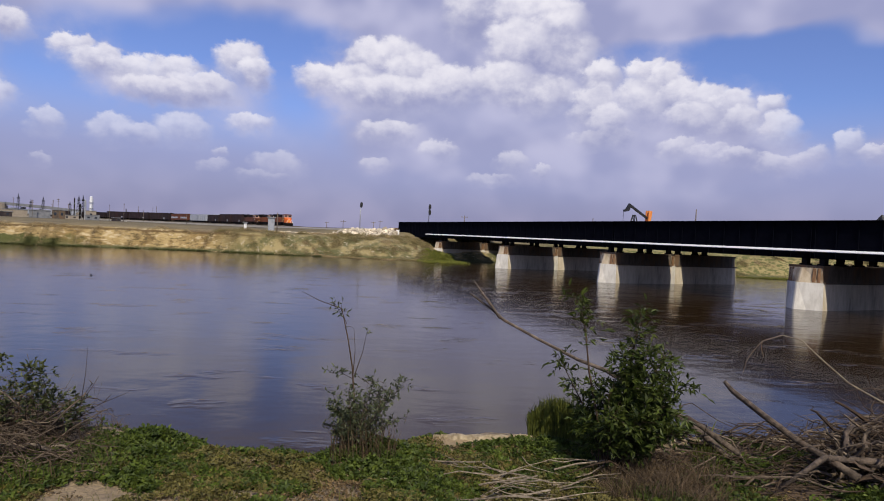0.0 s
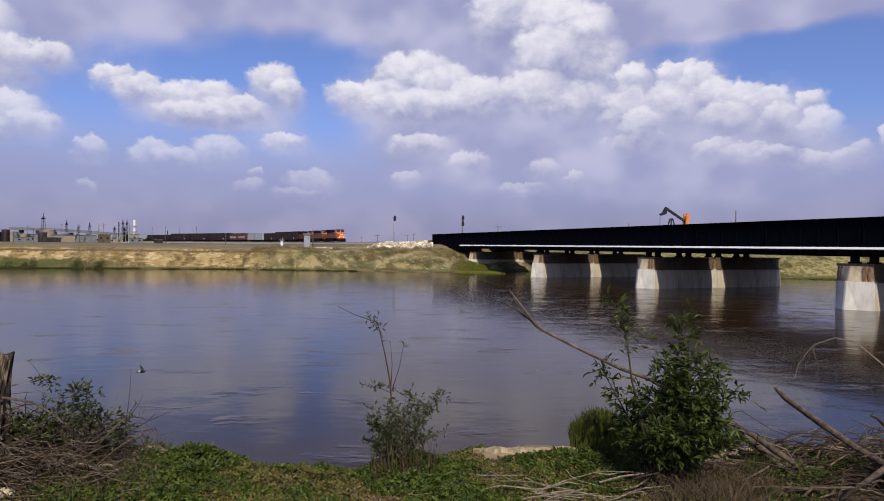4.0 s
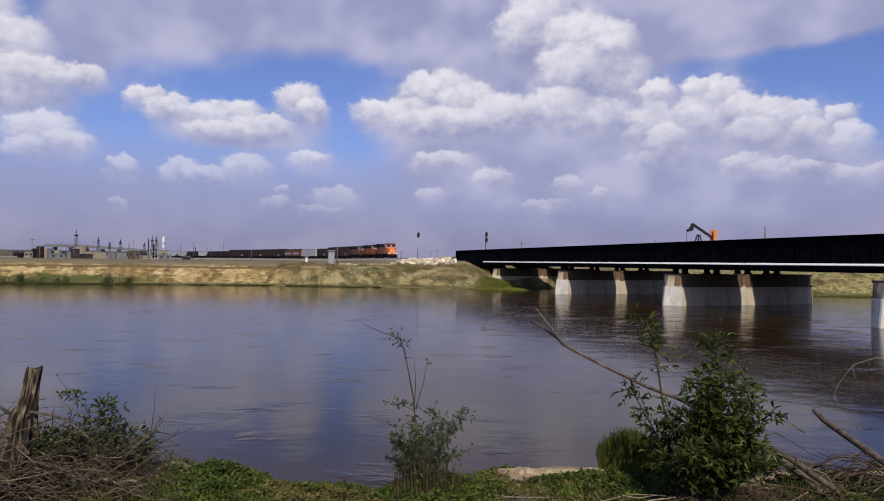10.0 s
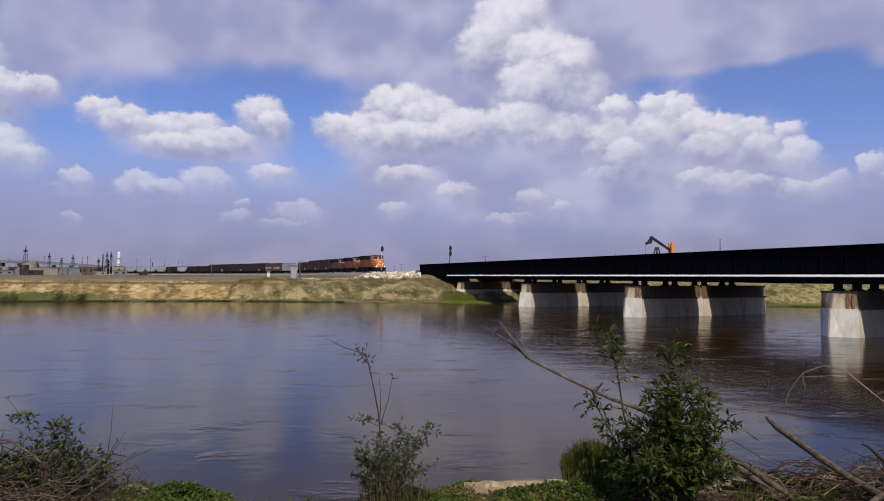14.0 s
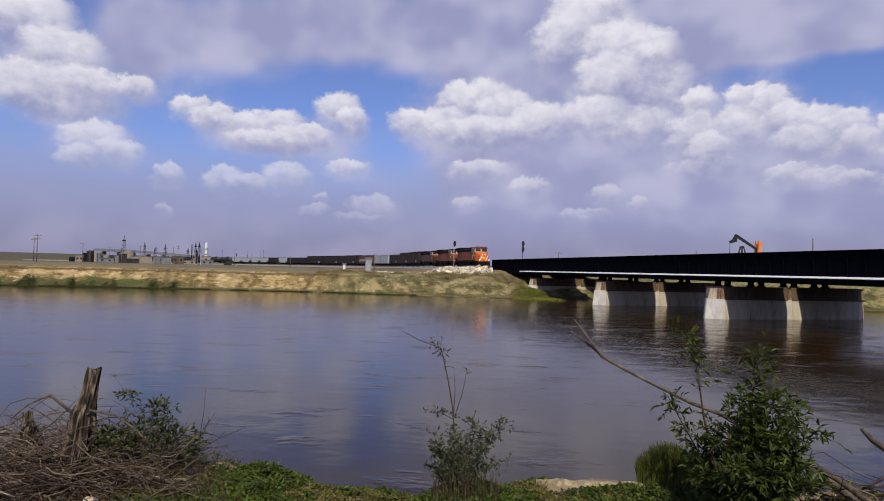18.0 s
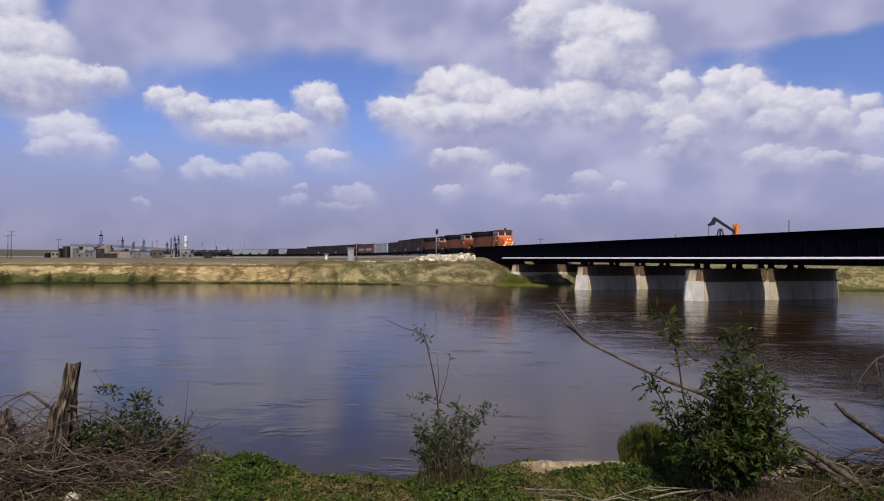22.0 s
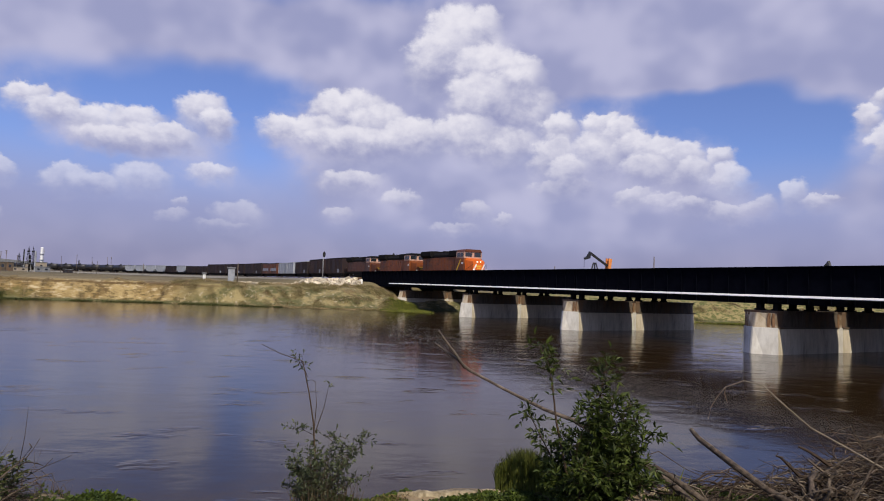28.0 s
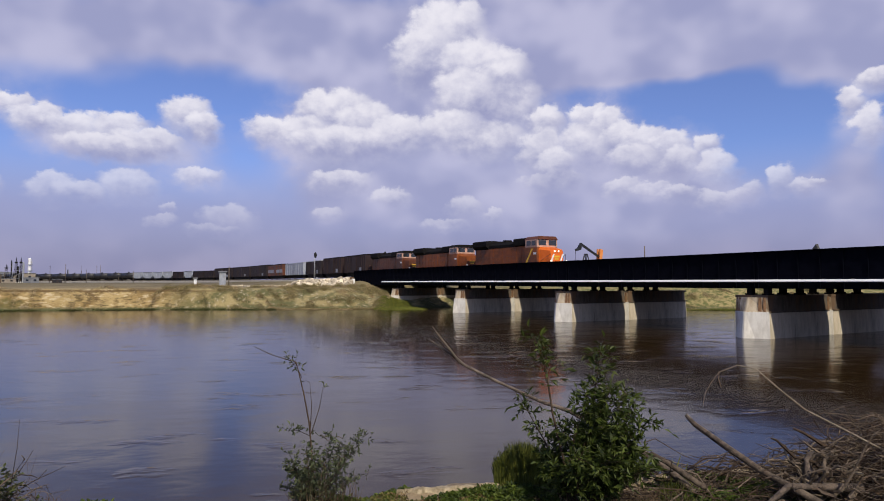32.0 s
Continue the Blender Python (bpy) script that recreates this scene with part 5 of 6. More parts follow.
def make_boxcar(length, height, paint, label, door, patch=True, panel=None, ribs=12):
    t = thing("boxcar", Matrix.Identity(4), label, "boxcar", TRAIN)
    h = length / 2
    for x in (h - 2.3, 2.3 - h):
        bogie(t, x, 2, 1.75)
    part("underframe", boxes((-h + 0.2, h - 0.2, -1.2, 1.2, 0.85, 1.12), (-h + 3.7, h - 3.7, -1.0, 1.0, 0.22, 0.88)), STEEL_DARK, t)
    part("body", boxes((-h, h, -1.5, 1.5, 1.12, height - 0.25), bevel=0.04), paint, t)
    part("roof", profile_x(bmesh.new(), [(-1.56, height - 0.26), (-1.5, height - 0.08), (0, height), (1.5, height - 0.08), (1.56, height - 0.26)], -h - 0.05, h + 0.05), ROOF_BLACK if not panel else SILVER, t, "dull metal roof")
    for k in range(ribs + 1):
        x = -h + length * k / ribs
        for y in (-1.53, 1.53):
            part("side_post", boxes((x - 0.05, x + 0.05, y - 0.05, y + 0.05, 1.15, height - 0.3)), paint, t)
    for y in (-1.56, 1.56):
        part("door", boxes((-1.5, 1.5, y - 0.05, y + 0.05, 1.2, height - 0.4), bevel=0.015), door, t, "sliding plug door")
        if patch:
            part("paint_patch", boxes((h * 0.45, h * 0.45 + 1.7, y - 0.012, y + 0.012, 1.3, 2.1)), GREY_CAR, t, "pale repaint patch")
    part("coupler", boxes((h, h + 0.55, -0.14, 0.14, 0.75, 1.0), (-h - 0.55, -h, -0.14, 0.14, 0.75, 1.0)), STEEL_DARK, t)
    for x in (h + 0.03, -h - 0.03):
        part("end_ladder", boxes(*[(x - 0.03, x + 0.03, 0.9, 1.4, 1.2 + 0.38 * k, 1.24 + 0.38 * k) for k in range(8)]), STEEL_DARK, t)
    return t


def make_hopper(length, height, paint, label):
    t = thing("hopper_car", Matrix.Identity(4), label, "hopper car", TRAIN)
    h = length / 2
    for x in (h - 1.7, 1.7 - h):
        bogie(t, x, 2, 1.75)
    part("body", profile_y(bmesh.new(), [(-h + 0.3, 2.3), (-h + 2.6, 1.2), (h - 2.6, 1.2), (h - 0.3, 2.3), (h - 0.3, height), (-h + 0.3, height)], -1.5, 1.5), paint, t, "pale sloped hopper body")
    part("sill", boxes((-h, h, -1.3, 1.3, 0.85, 1.15), (-h + 3.0, h - 3.0, -1.0, 1.0, 0.22, 0.88)), STEEL_DARK, t)
    for k in range(9):
        x = -h + 0.6 + (length - 1.2) * k / 8
        for y in (-1.54, 1.54):
            part("side_rib", boxes((x - 0.05, x + 0.05, y - 0.05, y + 0.05, 1.5, height)), paint, t)
    part("top_rail", boxes((-h + 0.25, h - 0.25, -1.62, -1.46, height - 0.1, height + 0.06), (-h + 0.25, h - 0.25, 1.46, 1.62, height - 0.1, height + 0.06)), paint, t)
    part("coupler", boxes((h, h + 0.45, -0.14, 0.14, 0.75, 1.0), (-h - 0.45, -h, -0.14, 0.14, 0.75, 1.0)), STEEL_DARK, t)
    return t


def make_tank(length, paint, label):
    t = thing("tank_car", Matrix.Identity(4), label, "tank car", TRAIN)
    h = length / 2
    for x in (h - 1.9, 1.9 - h):
        bogie(t, x, 2, 1.75)
    bm = bmesh.new()
    bmesh.ops.create_cone(bm, cap_ends=True, segments=20, radius1=1.5, radius2=1.5, depth=length - 2.0, matrix=pose(0, 0, 2.65, 0, 90))
    bmesh.ops.create_uvsphere(bm, u_segments=20, v_segments=8, radius=1.5, matrix=Matrix.Translation((h - 1.0, 0, 2.65)) @ Matrix.Diagonal((0.5, 1, 1, 1)))
    bmesh.ops.create_uvsphere(bm, u_segments=20, v_segments=8, radius=1.5, matrix=Matrix.Translation((1.0 - h, 0, 2.65)) @ Matrix.Diagonal((0.5, 1, 1, 1)))
    part("tank", bm, paint, t, "black cylindrical tank", smooth=True)
    part("sill", boxes((-h, h, -0.5, 0.5, 0.85, 1.2)), STEEL_DARK, t)
    part("dome", cylinder(bmesh.new(), 0, 0, 4.1, 4.6, 0.45, None, 14), paint, t)
    part("platform", boxes((-1.2, 1.2, -1.4, 1.4, 4.02, 4.08)), STEEL_DARK, t)
    part("coupler", boxes((h, h + 0.4, -0.14, 0.14, 0.75, 1.0), (-h - 0.4, -h, -0.14, 0.14, 0.75, 1.0)), STEEL_DARK, t)
    return t


LOCO_A = make_loco(ORANGE, "bright orange diesel locomotive with a black roof leading the train", CREAM, True)
LOCO_B = make_loco(ORANGE, "orange diesel locomotive with a black roof, second in line", CREAM, False)
LOCO_C = make_loco(ORANGE_DULL, "grimy orange-brown diesel locomotive, third in line", CREAM, False)
BOX_B = make_boxcar(15.4, 4.5, BROWN_DARK, "dark maroon boxcar with a pale dusty roof", BROWN_CAR, True, True)
BOX_A = make_boxcar(15.4, 4.75, BROWN_CAR, "oxide-brown boxcar with a pale repaint patch", BROWN_CAR)
REEFER = make_boxcar(22.6, 4.45, GREY_CAR, "pale grey smooth-sided boxcar with a silver roof", GREY_CAR, False, True, 8)
FLAT = make_boxcar(22.5, 4.6, ORANGE_DULL, "dull orange boxcar with a broad pale grey band", ORANGE_DULL, False, None, 10)
for y in (-1.545, 1.545):
    part("paint_band", boxes((-11.2, -1.6, y - 0.012, y + 0.012, 2.0, 2.9), (1.6, 11.2, y - 0.012, y + 0.012, 2.0, 2.9)), GREY_CAR, FLAT, "broad pale grey painted band")
BOX_D = make_boxcar(26.0, 4.85, BROWN_DARK, "long dark brown boxcar with a pale patch", BROWN_CAR, True, None, 14)
BOX_S = make_boxcar(14.5, 4.1, BROWN_DARK, "short dark brown boxcar with plain sides", BROWN_DARK, False)
HOPPER = make_hopper(13.2, 4.2, GREY_CAR, "pale grey ribbed hopper car")
TANK = make_tank(16.4, TANK_BLACK, "black cylindrical tank car with a dome")

# nose of the train: metres along the track at t seconds
def nose_at(t):
    return 199.2 - 7.025 * t - 0.0696 * t ** 2 + 0.0023 * t ** 3 + 1.2 * math.exp(-((t - 28.0) / 2.2) ** 2) + 3.4 - 2.6 * smooth(t, 15, 26) - 3.2 * smooth(t, 28, 33)


CONSIST = []                    # (vehicle, metres from the train's nose to its middle)
at = 0.0


def couple(maker, length, copies=1):
    global at
    for k in range(copies):
        ob = maker if not any(o == maker for o, _ in CONSIST) else copy_thing(maker, Matrix.Identity(4))
        CONSIST.append((ob, at + length / 2))
        at += length


couple(LOCO_A, 23.4)
couple(LOCO_B, 23.4)
couple(LOCO_C, 23.6)
couple(BOX_A, 18.0, 2)
couple(BOX_B, 18.0)
couple(REEFER, 26.5)
couple(FLAT, 27.5)
couple(BOX_D, 28.6, 3)
couple(BOX_S, 15.6, 2)
couple(HOPPER, 14.0)
couple(BOX_S, 15.6)
couple(HOPPER, 14.0, 4)
couple(TANK, 17.3, 12)


# the vehicles stand taller than the plan's own scale would have them
for ob, _ in CONSIST:
    ob.scale = (1.0, 1.25, 1.25)


def pose_on_track(s):
    q, d = track(s)
    return Matrix.Translation((q.x, q.y, RAIL_Z)) @ pose(0, 0, 0, 0, 0, math.degrees(math.atan2(-d.y, -d.x)))


# ---- the near bank: driftwood, shrubs and weeds ----
def on_ground(az, r, dz=0.0):
    q = sight(az, 0, r)
    return Vector((q.x, q.y, ground_z(q.x, q.y) + dz))


def bent(a, b, sag, rng, n=5):
    """Points of a slightly crooked run from a to b."""
    a, b = Vector(a), Vector(b)
    bow, kink, shake = [Vector((rng.gauss(0, 0.6), rng.gauss(0, 0.6), rng.gauss(0, 0.6))) * sag for _ in range(3)]
    out = []
    for i in range(n + 1):
        u = i / n
        out.append(a.lerp(b, u) + bow * math.sin(math.pi * u) + kink * 0.5 * math.sin(2 * math.pi * u) + shake * 0.25 * math.sin(3 * math.pi * u))
    return out


def log(name, pts, radii, material, label, category, sides=9, rough=0.12, seed=3):
    base = Vector(pts[0])
    t = thing(name, Matrix.Translation(base), label, category)
    v = [Vector(q) - base for q in pts]
    tube("trunk", v, radii, material, t, sides=sides, rough=rough, seed=seed)
    return t, base


rng = random.Random(11)
PALE_STICK = surface("sun_bleached_stick", (0.11, 0.086, 0.060), (0.27, 0.22, 0.16), 25.0, 0.9, vary=0.3)
# the long pole that leans out over the water behind the bush
pole_pts = [sight(30.5, -18.2, 7.6), sight(27.3, -15.9, 7.8), sight(25.7, -14.9, 7.9), sight(18.8, -11.5, 8.2), sight(16.2, -10.75, 8.3), sight(12.4, -9.15, 8.45), sight(9.2, -7.65, 8.55), sight(8.1, -6.75, 8.6), sight(5.9, -5.3, 8.7)]
t, base = log("fallen_branch", pole_pts, [0.042, 0.040, 0.038, 0.026, 0.024, 0.020, 0.020, 0.018, 0.012], BARK_DARK, "long bare grey branch leaning out over the water", "branch", 8)
tube("fork", [sight(8.8, -7.5, 8.56) - base, sight(8.0, -6.4, 8.56) - base, sight(7.1, -5.3, 8.56) - base, sight(6.2, -4.1, 8.6) - base], [0.020, 0.019, 0.016, 0.009], BARK_DARK, t, "dark forked tip", sides=6)
# main log
log_pts = [sight(28.6, -11.3, 8.1), sight(29.3, -12.0, 8.05), sight(31.7, -13.55, 7.85), sight(34.2, -15.0, 7.65), sight(36.5, -16.0, 7.5), sight(38.5, -16.9, 7.4)]
t, base = log("driftwood_log", log_pts, [0.018, 0.026, 0.031, 0.035, 0.039, 0.042], DRIFT, "weathered grey log with peeling dark bark on its upper end", "log", 10, 0.10)
tube("bark", [q + Vector((0, -0.006, 0.010)) - base for q in log_pts[:4]], [0.021, 0.029, 0.032, 0.028], BARK_DARK, t, "dark peeling bark", sides=10, rough=0.15, seed=8)
t, base = log("driftwood_log", [on_ground(33.5, 7.2, 0.10), sight(36.2, -15.9, 7.4), sight(38.5, -15.6, 7.7), sight(41, -15.3, 8.0)], [0.022, 0.034, 0.040, 0.045], BARK_DARK, "rough dark driftwood log half buried in brush", "log", 10, 0.12, 5)
t, base = log("driftwood_log", [sight(25.7, -14.6, 7.7), sight(27.0, -15.2, 7.6), sight(28.6, -16.1, 7.5), sight(30.1, -16.9, 7.4)], [0.028, 0.031, 0.034, 0.030], DRIFT, "short pale driftwood log sloping down beside the bush", "log", 10, 0.10, 12)
# gnarled root plate at the log's foot
root_rng = random.Random(77)
hub = sight(38.0, -15.6, 7.8)
roots = thing("root_plate", Matrix.Translation(hub), "gnarled brown root plate of an overturned tree", "roots")
for k in range(26):
    ang, ln = root_rng.uniform(-0.3, math.pi + 0.3), root_rng.uniform(0.20, 0.62)
    tip = Vector((math.cos(ang) * ln, root_rng.uniform(-0.25, 0.2), math.sin(ang) * ln * 0.75 - 0.08))
    pts = bent((root_rng.uniform(-0.12, 0.12), 0, root_rng.uniform(-0.15, 0.05)), tip, 0.26 * ln, root_rng, 6)
    w = root_rng.uniform(0.018, 0.046)
    tube("root", pts, [w * (1 - 0.12 * i) for i in range(7)], (BARK_DARK, DRIFT, BARK_STRIPS)[k % 3], roots, sides=7, rough=0.25, seed=k)
# arching bare branch
arc = [sight(42.5, -12.4, 8.2), sight(40.1, -11.26, 8.1), sight(37.5, -10.05, 8.0), sight(35.9, -8.75, 8.0), sight(34.1, -7.15, 8.0), sight(32.7, -6.9, 8.0), sight(31.3, -7.55, 8.0), sight(30.7, -8.4, 8.0), sight(30.2, -9.3, 8.0), sight(30.0, -10.3, 8.0)]
t, base = log("bare_branch", arc, [0.011, 0.010, 0.009, 0.008, 0.007, 0.006, 0.005, 0.004, 0.003, 0.002], PALE_STICK, "thin bleached branch arching over the driftwood", "branch", 6, 0.05)
tube("twig", [sight(31.3, -7.5, 8.0) - base, sight(31.25, -8.1, 8.0) - base, sight(31.45, -8.8, 8.0) - base], [0.006, 0.005, 0.003], TWIG_GREY, t, sides=5)


def brush(name, label, az0, az1, r0, r1, height, count, seed, material, length=(0.4, 1.5), thick=(0.004, 0.018), lift=1.0):
    """A tangle of crooked dead stems lying on the bank."""
    g = random.Random(seed)
    base = on_ground((az0 + az1) / 2, (r0 + r1) / 2)
    t = thing(name, Matrix.Translation(base), label, "brush pile")
    mats = [material] * 3 if name == "dead_branches" else [material, TWIG, TWIG_GREY]
    litter = [[], [], []]
    for i in range(count):
        u = g.random()
        az, r = az0 + (az1 - az0) * u, g.uniform(r0, r1)
        hump = height * (0.25 + 0.75 * math.sin(math.pi * min(max(u, 0.05), 0.95))) * g.random() ** 1.3
        a = on_ground(az, r, hump)
        turn = g.gauss(0, 0.45) + (math.pi if g.random() < 0.5 else 0)
        ln = g.uniform(*length)
        rise = g.gauss(0.0, 0.22) * lift * ln
        b = a + Vector((math.cos(turn) * ln, math.sin(turn) * ln * 0.6, rise))
        b.z = max(b.z, ground_z(b.x, b.y) + 0.02)
        pts = [q - base for q in bent(a, b, (0.07 if name == "dead_branches" else 0.20) * ln, g, 5)]
        stout = name == "brush_pile" and count > 1000 and i < 110 and i % 4 == 0
        w = g.uniform(0.011, 0.019) if stout else g.uniform(*thick)
        rad = [w, w, w * 0.9, w * 0.75, w * 0.55, w * 0.3]
        if i < 110:
            tube("stem", pts, [1.25 * v for v in rad], PALE_STICK if stout else mats[i % 3], t, sides=6 if stout else 5)
        else:
            litter[i % 3].append((pts, rad))
    for k in range(3):
        if litter[k]:
            tagged(tubes("litter", litter[k], mats[k], t, ("bleached", "brown", "grey")[k] + " dead stems", sides=4), kind="stuff")
    return t


brush("brush_pile", "tangled heap of driftwood and dead stems on the bank", 37.5, 54, 7.9, 10.2, 0.85, 2600, 21, TWIG, (0.2, 0.9), (0.002, 0.009), 1.4)
brush("brush_pile", "low litter of brown dead stems round a log", 29, 40, 7.5, 9.3, 0.13, 230, 26, TWIG, (0.3, 1.1), (0.002, 0.008), 0.6)
brush("brush_pile", "low litter of brown dead stems behind the bush", 22, 33, 6.9, 8.6, 0.08, 150, 22, TWIG, (0.4, 1.4), (0.003, 0.012), 0.4)
brush("brush_pile", "tangle of grey dead branches round a broken stump", -52, -29, 6.9, 9.0, 0.56, 2600, 23, TWIG_GREY, (0.2, 0.85), (0.002, 0.008), 1.8)
brush("dead_branches", "bundle of bleached dead branches lying on the weeds", 6, 17, 5.4, 6.6, 0.24, 34, 24, PALE_STICK, (0.5, 1.3), (0.003, 0.008), 0.6)
brush("root_mass", "torn root mass with pale splinters", 36, 41.5, 7.6, 8.5, 0.55, 150, 25, DRIFT, (0.15, 0.55), (0.006, 0.022), 2.2)

# broken stump on the pile
def ragged_stump(name, az, r, el0, el1, wide, lean, label, seed):
    """A dead trunk with deep bark furrows; one side stands up as a slab past the break."""
    a, b = sight(az, el0, r), sight(az + lean, el1, r)
    t = thing(name, Matrix.Translation(a), label, "tree stump")
    g = random.Random(seed)
    rings, sides = 30, 40
    verts, faces = [], []
    for i in range(rings):
        u = i / (rings - 1)
        c = (b - a) * u
        c.x += 0.04 * math.sin(u * 5.0) * wide / 0.3
        slab = smooth(u, 0.62, 0.80)
        for k in range(sides):
            ang = 2 * math.pi * k / sides
            furrow = abs(math.sin(ang * 5.5 + 1.6 * noise.noise((0, u * 3.0, seed)) + 2.2 * noise.noise((math.cos(ang), math.sin(ang), u * 1.2 + seed))))
            w = wide * 0.5 * (1.08 - 0.30 * u) * (0.74 + 0.36 * furrow + 0.22 * noise.noise((math.cos(ang) * 2, math.sin(ang) * 2, u * 6.0 + seed)))
            # past the break only the side that leans on stays
            x, y = w * math.cos(ang), w * math.sin(ang)
            x, y = x * (1 - 0.30 * slab) + 0.14 * wide * slab, y * (1 - 0.45 * slab)
            top = max(0.0, u - 0.8) * wide * 2.2 * noise.noise((math.cos(ang) * 2.4, math.sin(ang) * 2.4, seed * 2.0))
            verts.append((c.x + x, c.y + y, c.z + top))
    for i in range(rings - 1):
        for k in range(sides):
            p0, p1 = i * sides + k, i * sides + (k + 1) % sides
            faces.append((p0, p1, p1 + sides, p0 + sides))
    faces.append(tuple((rings - 1) * sides + k for k in range(sides)))
    me = bpy.data.meshes.new("trunk")
    me.from_pydata(verts, [], faces)
    me.update()
    part_of("trunk", me, BARK_STRIPS, t, "splintered weathered wood with furrowed bark")
    for k in range(22):
        u, ang = g.uniform(0.30, 0.78), g.uniform(-0.9, 0.9) if k % 3 else g.uniform(0, 6.28)
        c = (b - a) * u
        w = wide * 0.47 * (1.1 - 0.45 * u)
        p = Vector((c.x + w * math.cos(ang), c.y + w * math.sin(ang), c.z))
        out, rise, thick = g.uniform(0.04, 0.10), g.uniform(0.0, 0.06), g.uniform(0.008, 0.018)
        tube("splinter", [p - Vector((math.cos(ang), math.sin(ang), 0)) * 0.03, p + Vector((math.cos(ang) * out * 0.5, math.sin(ang) * out * 0.5, rise * 0.3)), p + Vector((math.cos(ang) * out, math.sin(ang) * out, rise))], [thick, thick * 0.7, 0.002], BARK_DARK, t, sides=5)
    return t


ragged_stump("tree_stump", -37.4, 7.6, -17.5, -8.7, 0.265, 1.7, "tall splintered dead stump with rough bark", 4)
ragged_stump("tree_stump", -39.6, 8.0, -15.5, -11.6, 0.18, -0.5, "short broken grey stump", 9)
for pts, w, name in [([(-37.2, -11.8, 7.6), (-38.7, -10.4, 7.7), (-40.1, -11.0, 7.8), (-41.2, -12.0, 7.8)], 0.018, "branch"), ([(-35.9, -11.8, 7.5), (-34.0, -12.4, 7.4), (-32.5, -13.6, 7.3), (-31.3, -15.0, 7.2)], 0.014, "branch"),
                     ([(-29.4, -16.2, 7.4), (-28.6, -15.3, 7.4), (-27.3, -14.2, 7.4), (-26.7, -13.3, 7.4), (-26.9, -13.0, 7.4)], 0.013, "branch"), ([(-27.5, -15.0, 7.3), (-27.2, -12.5, 7.3), (-27.1, -10.3, 7.3)], 0.004, "branch")]:
    pp = [sight(*q) for q in pts]
    log("bare_branch", pp, [w * (1 - 0.7 * i / (len(pp) - 1)) for i in range(len(pp))], BARK_DARK if w > 0.012 else TWIG, "thin bare crooked branch on the brush pile", "branch", 6, 0.1)
for az, r, w in [(-33.9, 7.3, 0.10), (-33.0, 7.4, 0.12)]:
    o = part_of("stone", ROCKS[2], None)
    o.data = ROCKS[2].copy()
    o.data.materials.clear()
    o.data.materials.append(STONE_DARK)
    o.location = on_ground(az, r, 0.10)
    o.scale = (0.7 * w, 0.7 * w, 0.6 * w)
    tagged(o, "grey rounded stone among the dead branches", "stone", "stones in the brush")


o = part_of("stone", ROCKS[4].copy(), None)
o.location = on_ground(-35.7, 7.0, 0.05)
o.scale = (0.10, 0.09, 0.11)
tagged(o, "pale sun-bleached stone on the sandy bank top", "stone", "stones in the brush")


def leafy(name, label, category, stems, leaf_mat, stem_mat, per, size, seed, spread=0.10, width=0.34, extra=()):
    """A shrub from stems (points, foot radius, leaf from-to): each a part, its leaves one crown mesh."""
    g, r = random.Random(seed), np.random.default_rng(seed)
    base = Vector(stems[0][0][0])
    t = thing(name, Matrix.Translation(base), label, category)
    spots, ways, lens, fine = [], [], [], []
    for pts, w, (lo, hi), dens in stems:
        pts = [Vector(q) - base for q in pts]
        tube("stem", pts, [w * (1 - 0.8 * i / (len(pts) - 1)) for i in range(len(pts))], stem_mat, t, sides=5)
        twigs = []
        total = len(pts) - 1
        for _ in range(int(per * dens)):
            u = g.uniform(lo, hi) * total
            i = min(int(u), total - 1)
            q = pts[i].lerp(pts[i + 1], u - i)
            out = Vector((g.gauss(0, 1), g.gauss(0, 1), g.gauss(0.35, 0.6))).normalized()
            ln = abs(g.gauss(spread, spread * 0.5))
            tip = q + out * ln
            if g.random() < 0.35:
                twigs.append(([q, q.lerp(tip, 0.5) + Vector((0, 0, 0.01)), tip], [0.003, 0.002, 0.001]))
            for k in range(g.randint(2, 4)):
                c = q.lerp(tip, g.uniform(0.5, 1.05))
                spots.append(tuple(c))
                d = out + Vector((g.gauss(0, 0.7), g.gauss(0, 0.7), g.gauss(0.1, 0.6)))
                ways.append(tuple(d))
                lens.append(size * g.uniform(0.6, 1.25))
        fine += twigs
    if fine:
        tagged(tubes("twigwork", fine, stem_mat, t, sides=3), kind="stuff")
    v, f = leaf_arrays(spots, ways, lens, np.array(lens) * width, r)
    arrays("crown", v, f, leaf_mat, t, "many small pointed leaves")
    return t


g = random.Random(31)
# the dense dark bush
foot = on_ground(19.4, 6.75)
stems = [([foot, sight(18.2, -15.5, 6.7), sight(17.3, -11.8, 6.7), sight(16.8, -8.2, 6.75), sight(16.3, -6.2, 6.8), sight(15.6, -5.0, 6.8)], 0.016, (0.50, 1.0), 0.55),
         ([foot, sight(17.4, -15.5, 6.9), sight(15.4, -12.2, 7.0), sight(14.4, -10.4, 7.0)], 0.012, (0.45, 1.0), 0.6),
         ([foot, sight(20.6, -14.0, 6.7), sight(21.0, -10.0, 6.7), sight(21.4, -7.4, 6.7), sight(21.7, -5.7, 6.7)], 0.016, (0.25, 1.0), 1.0)]
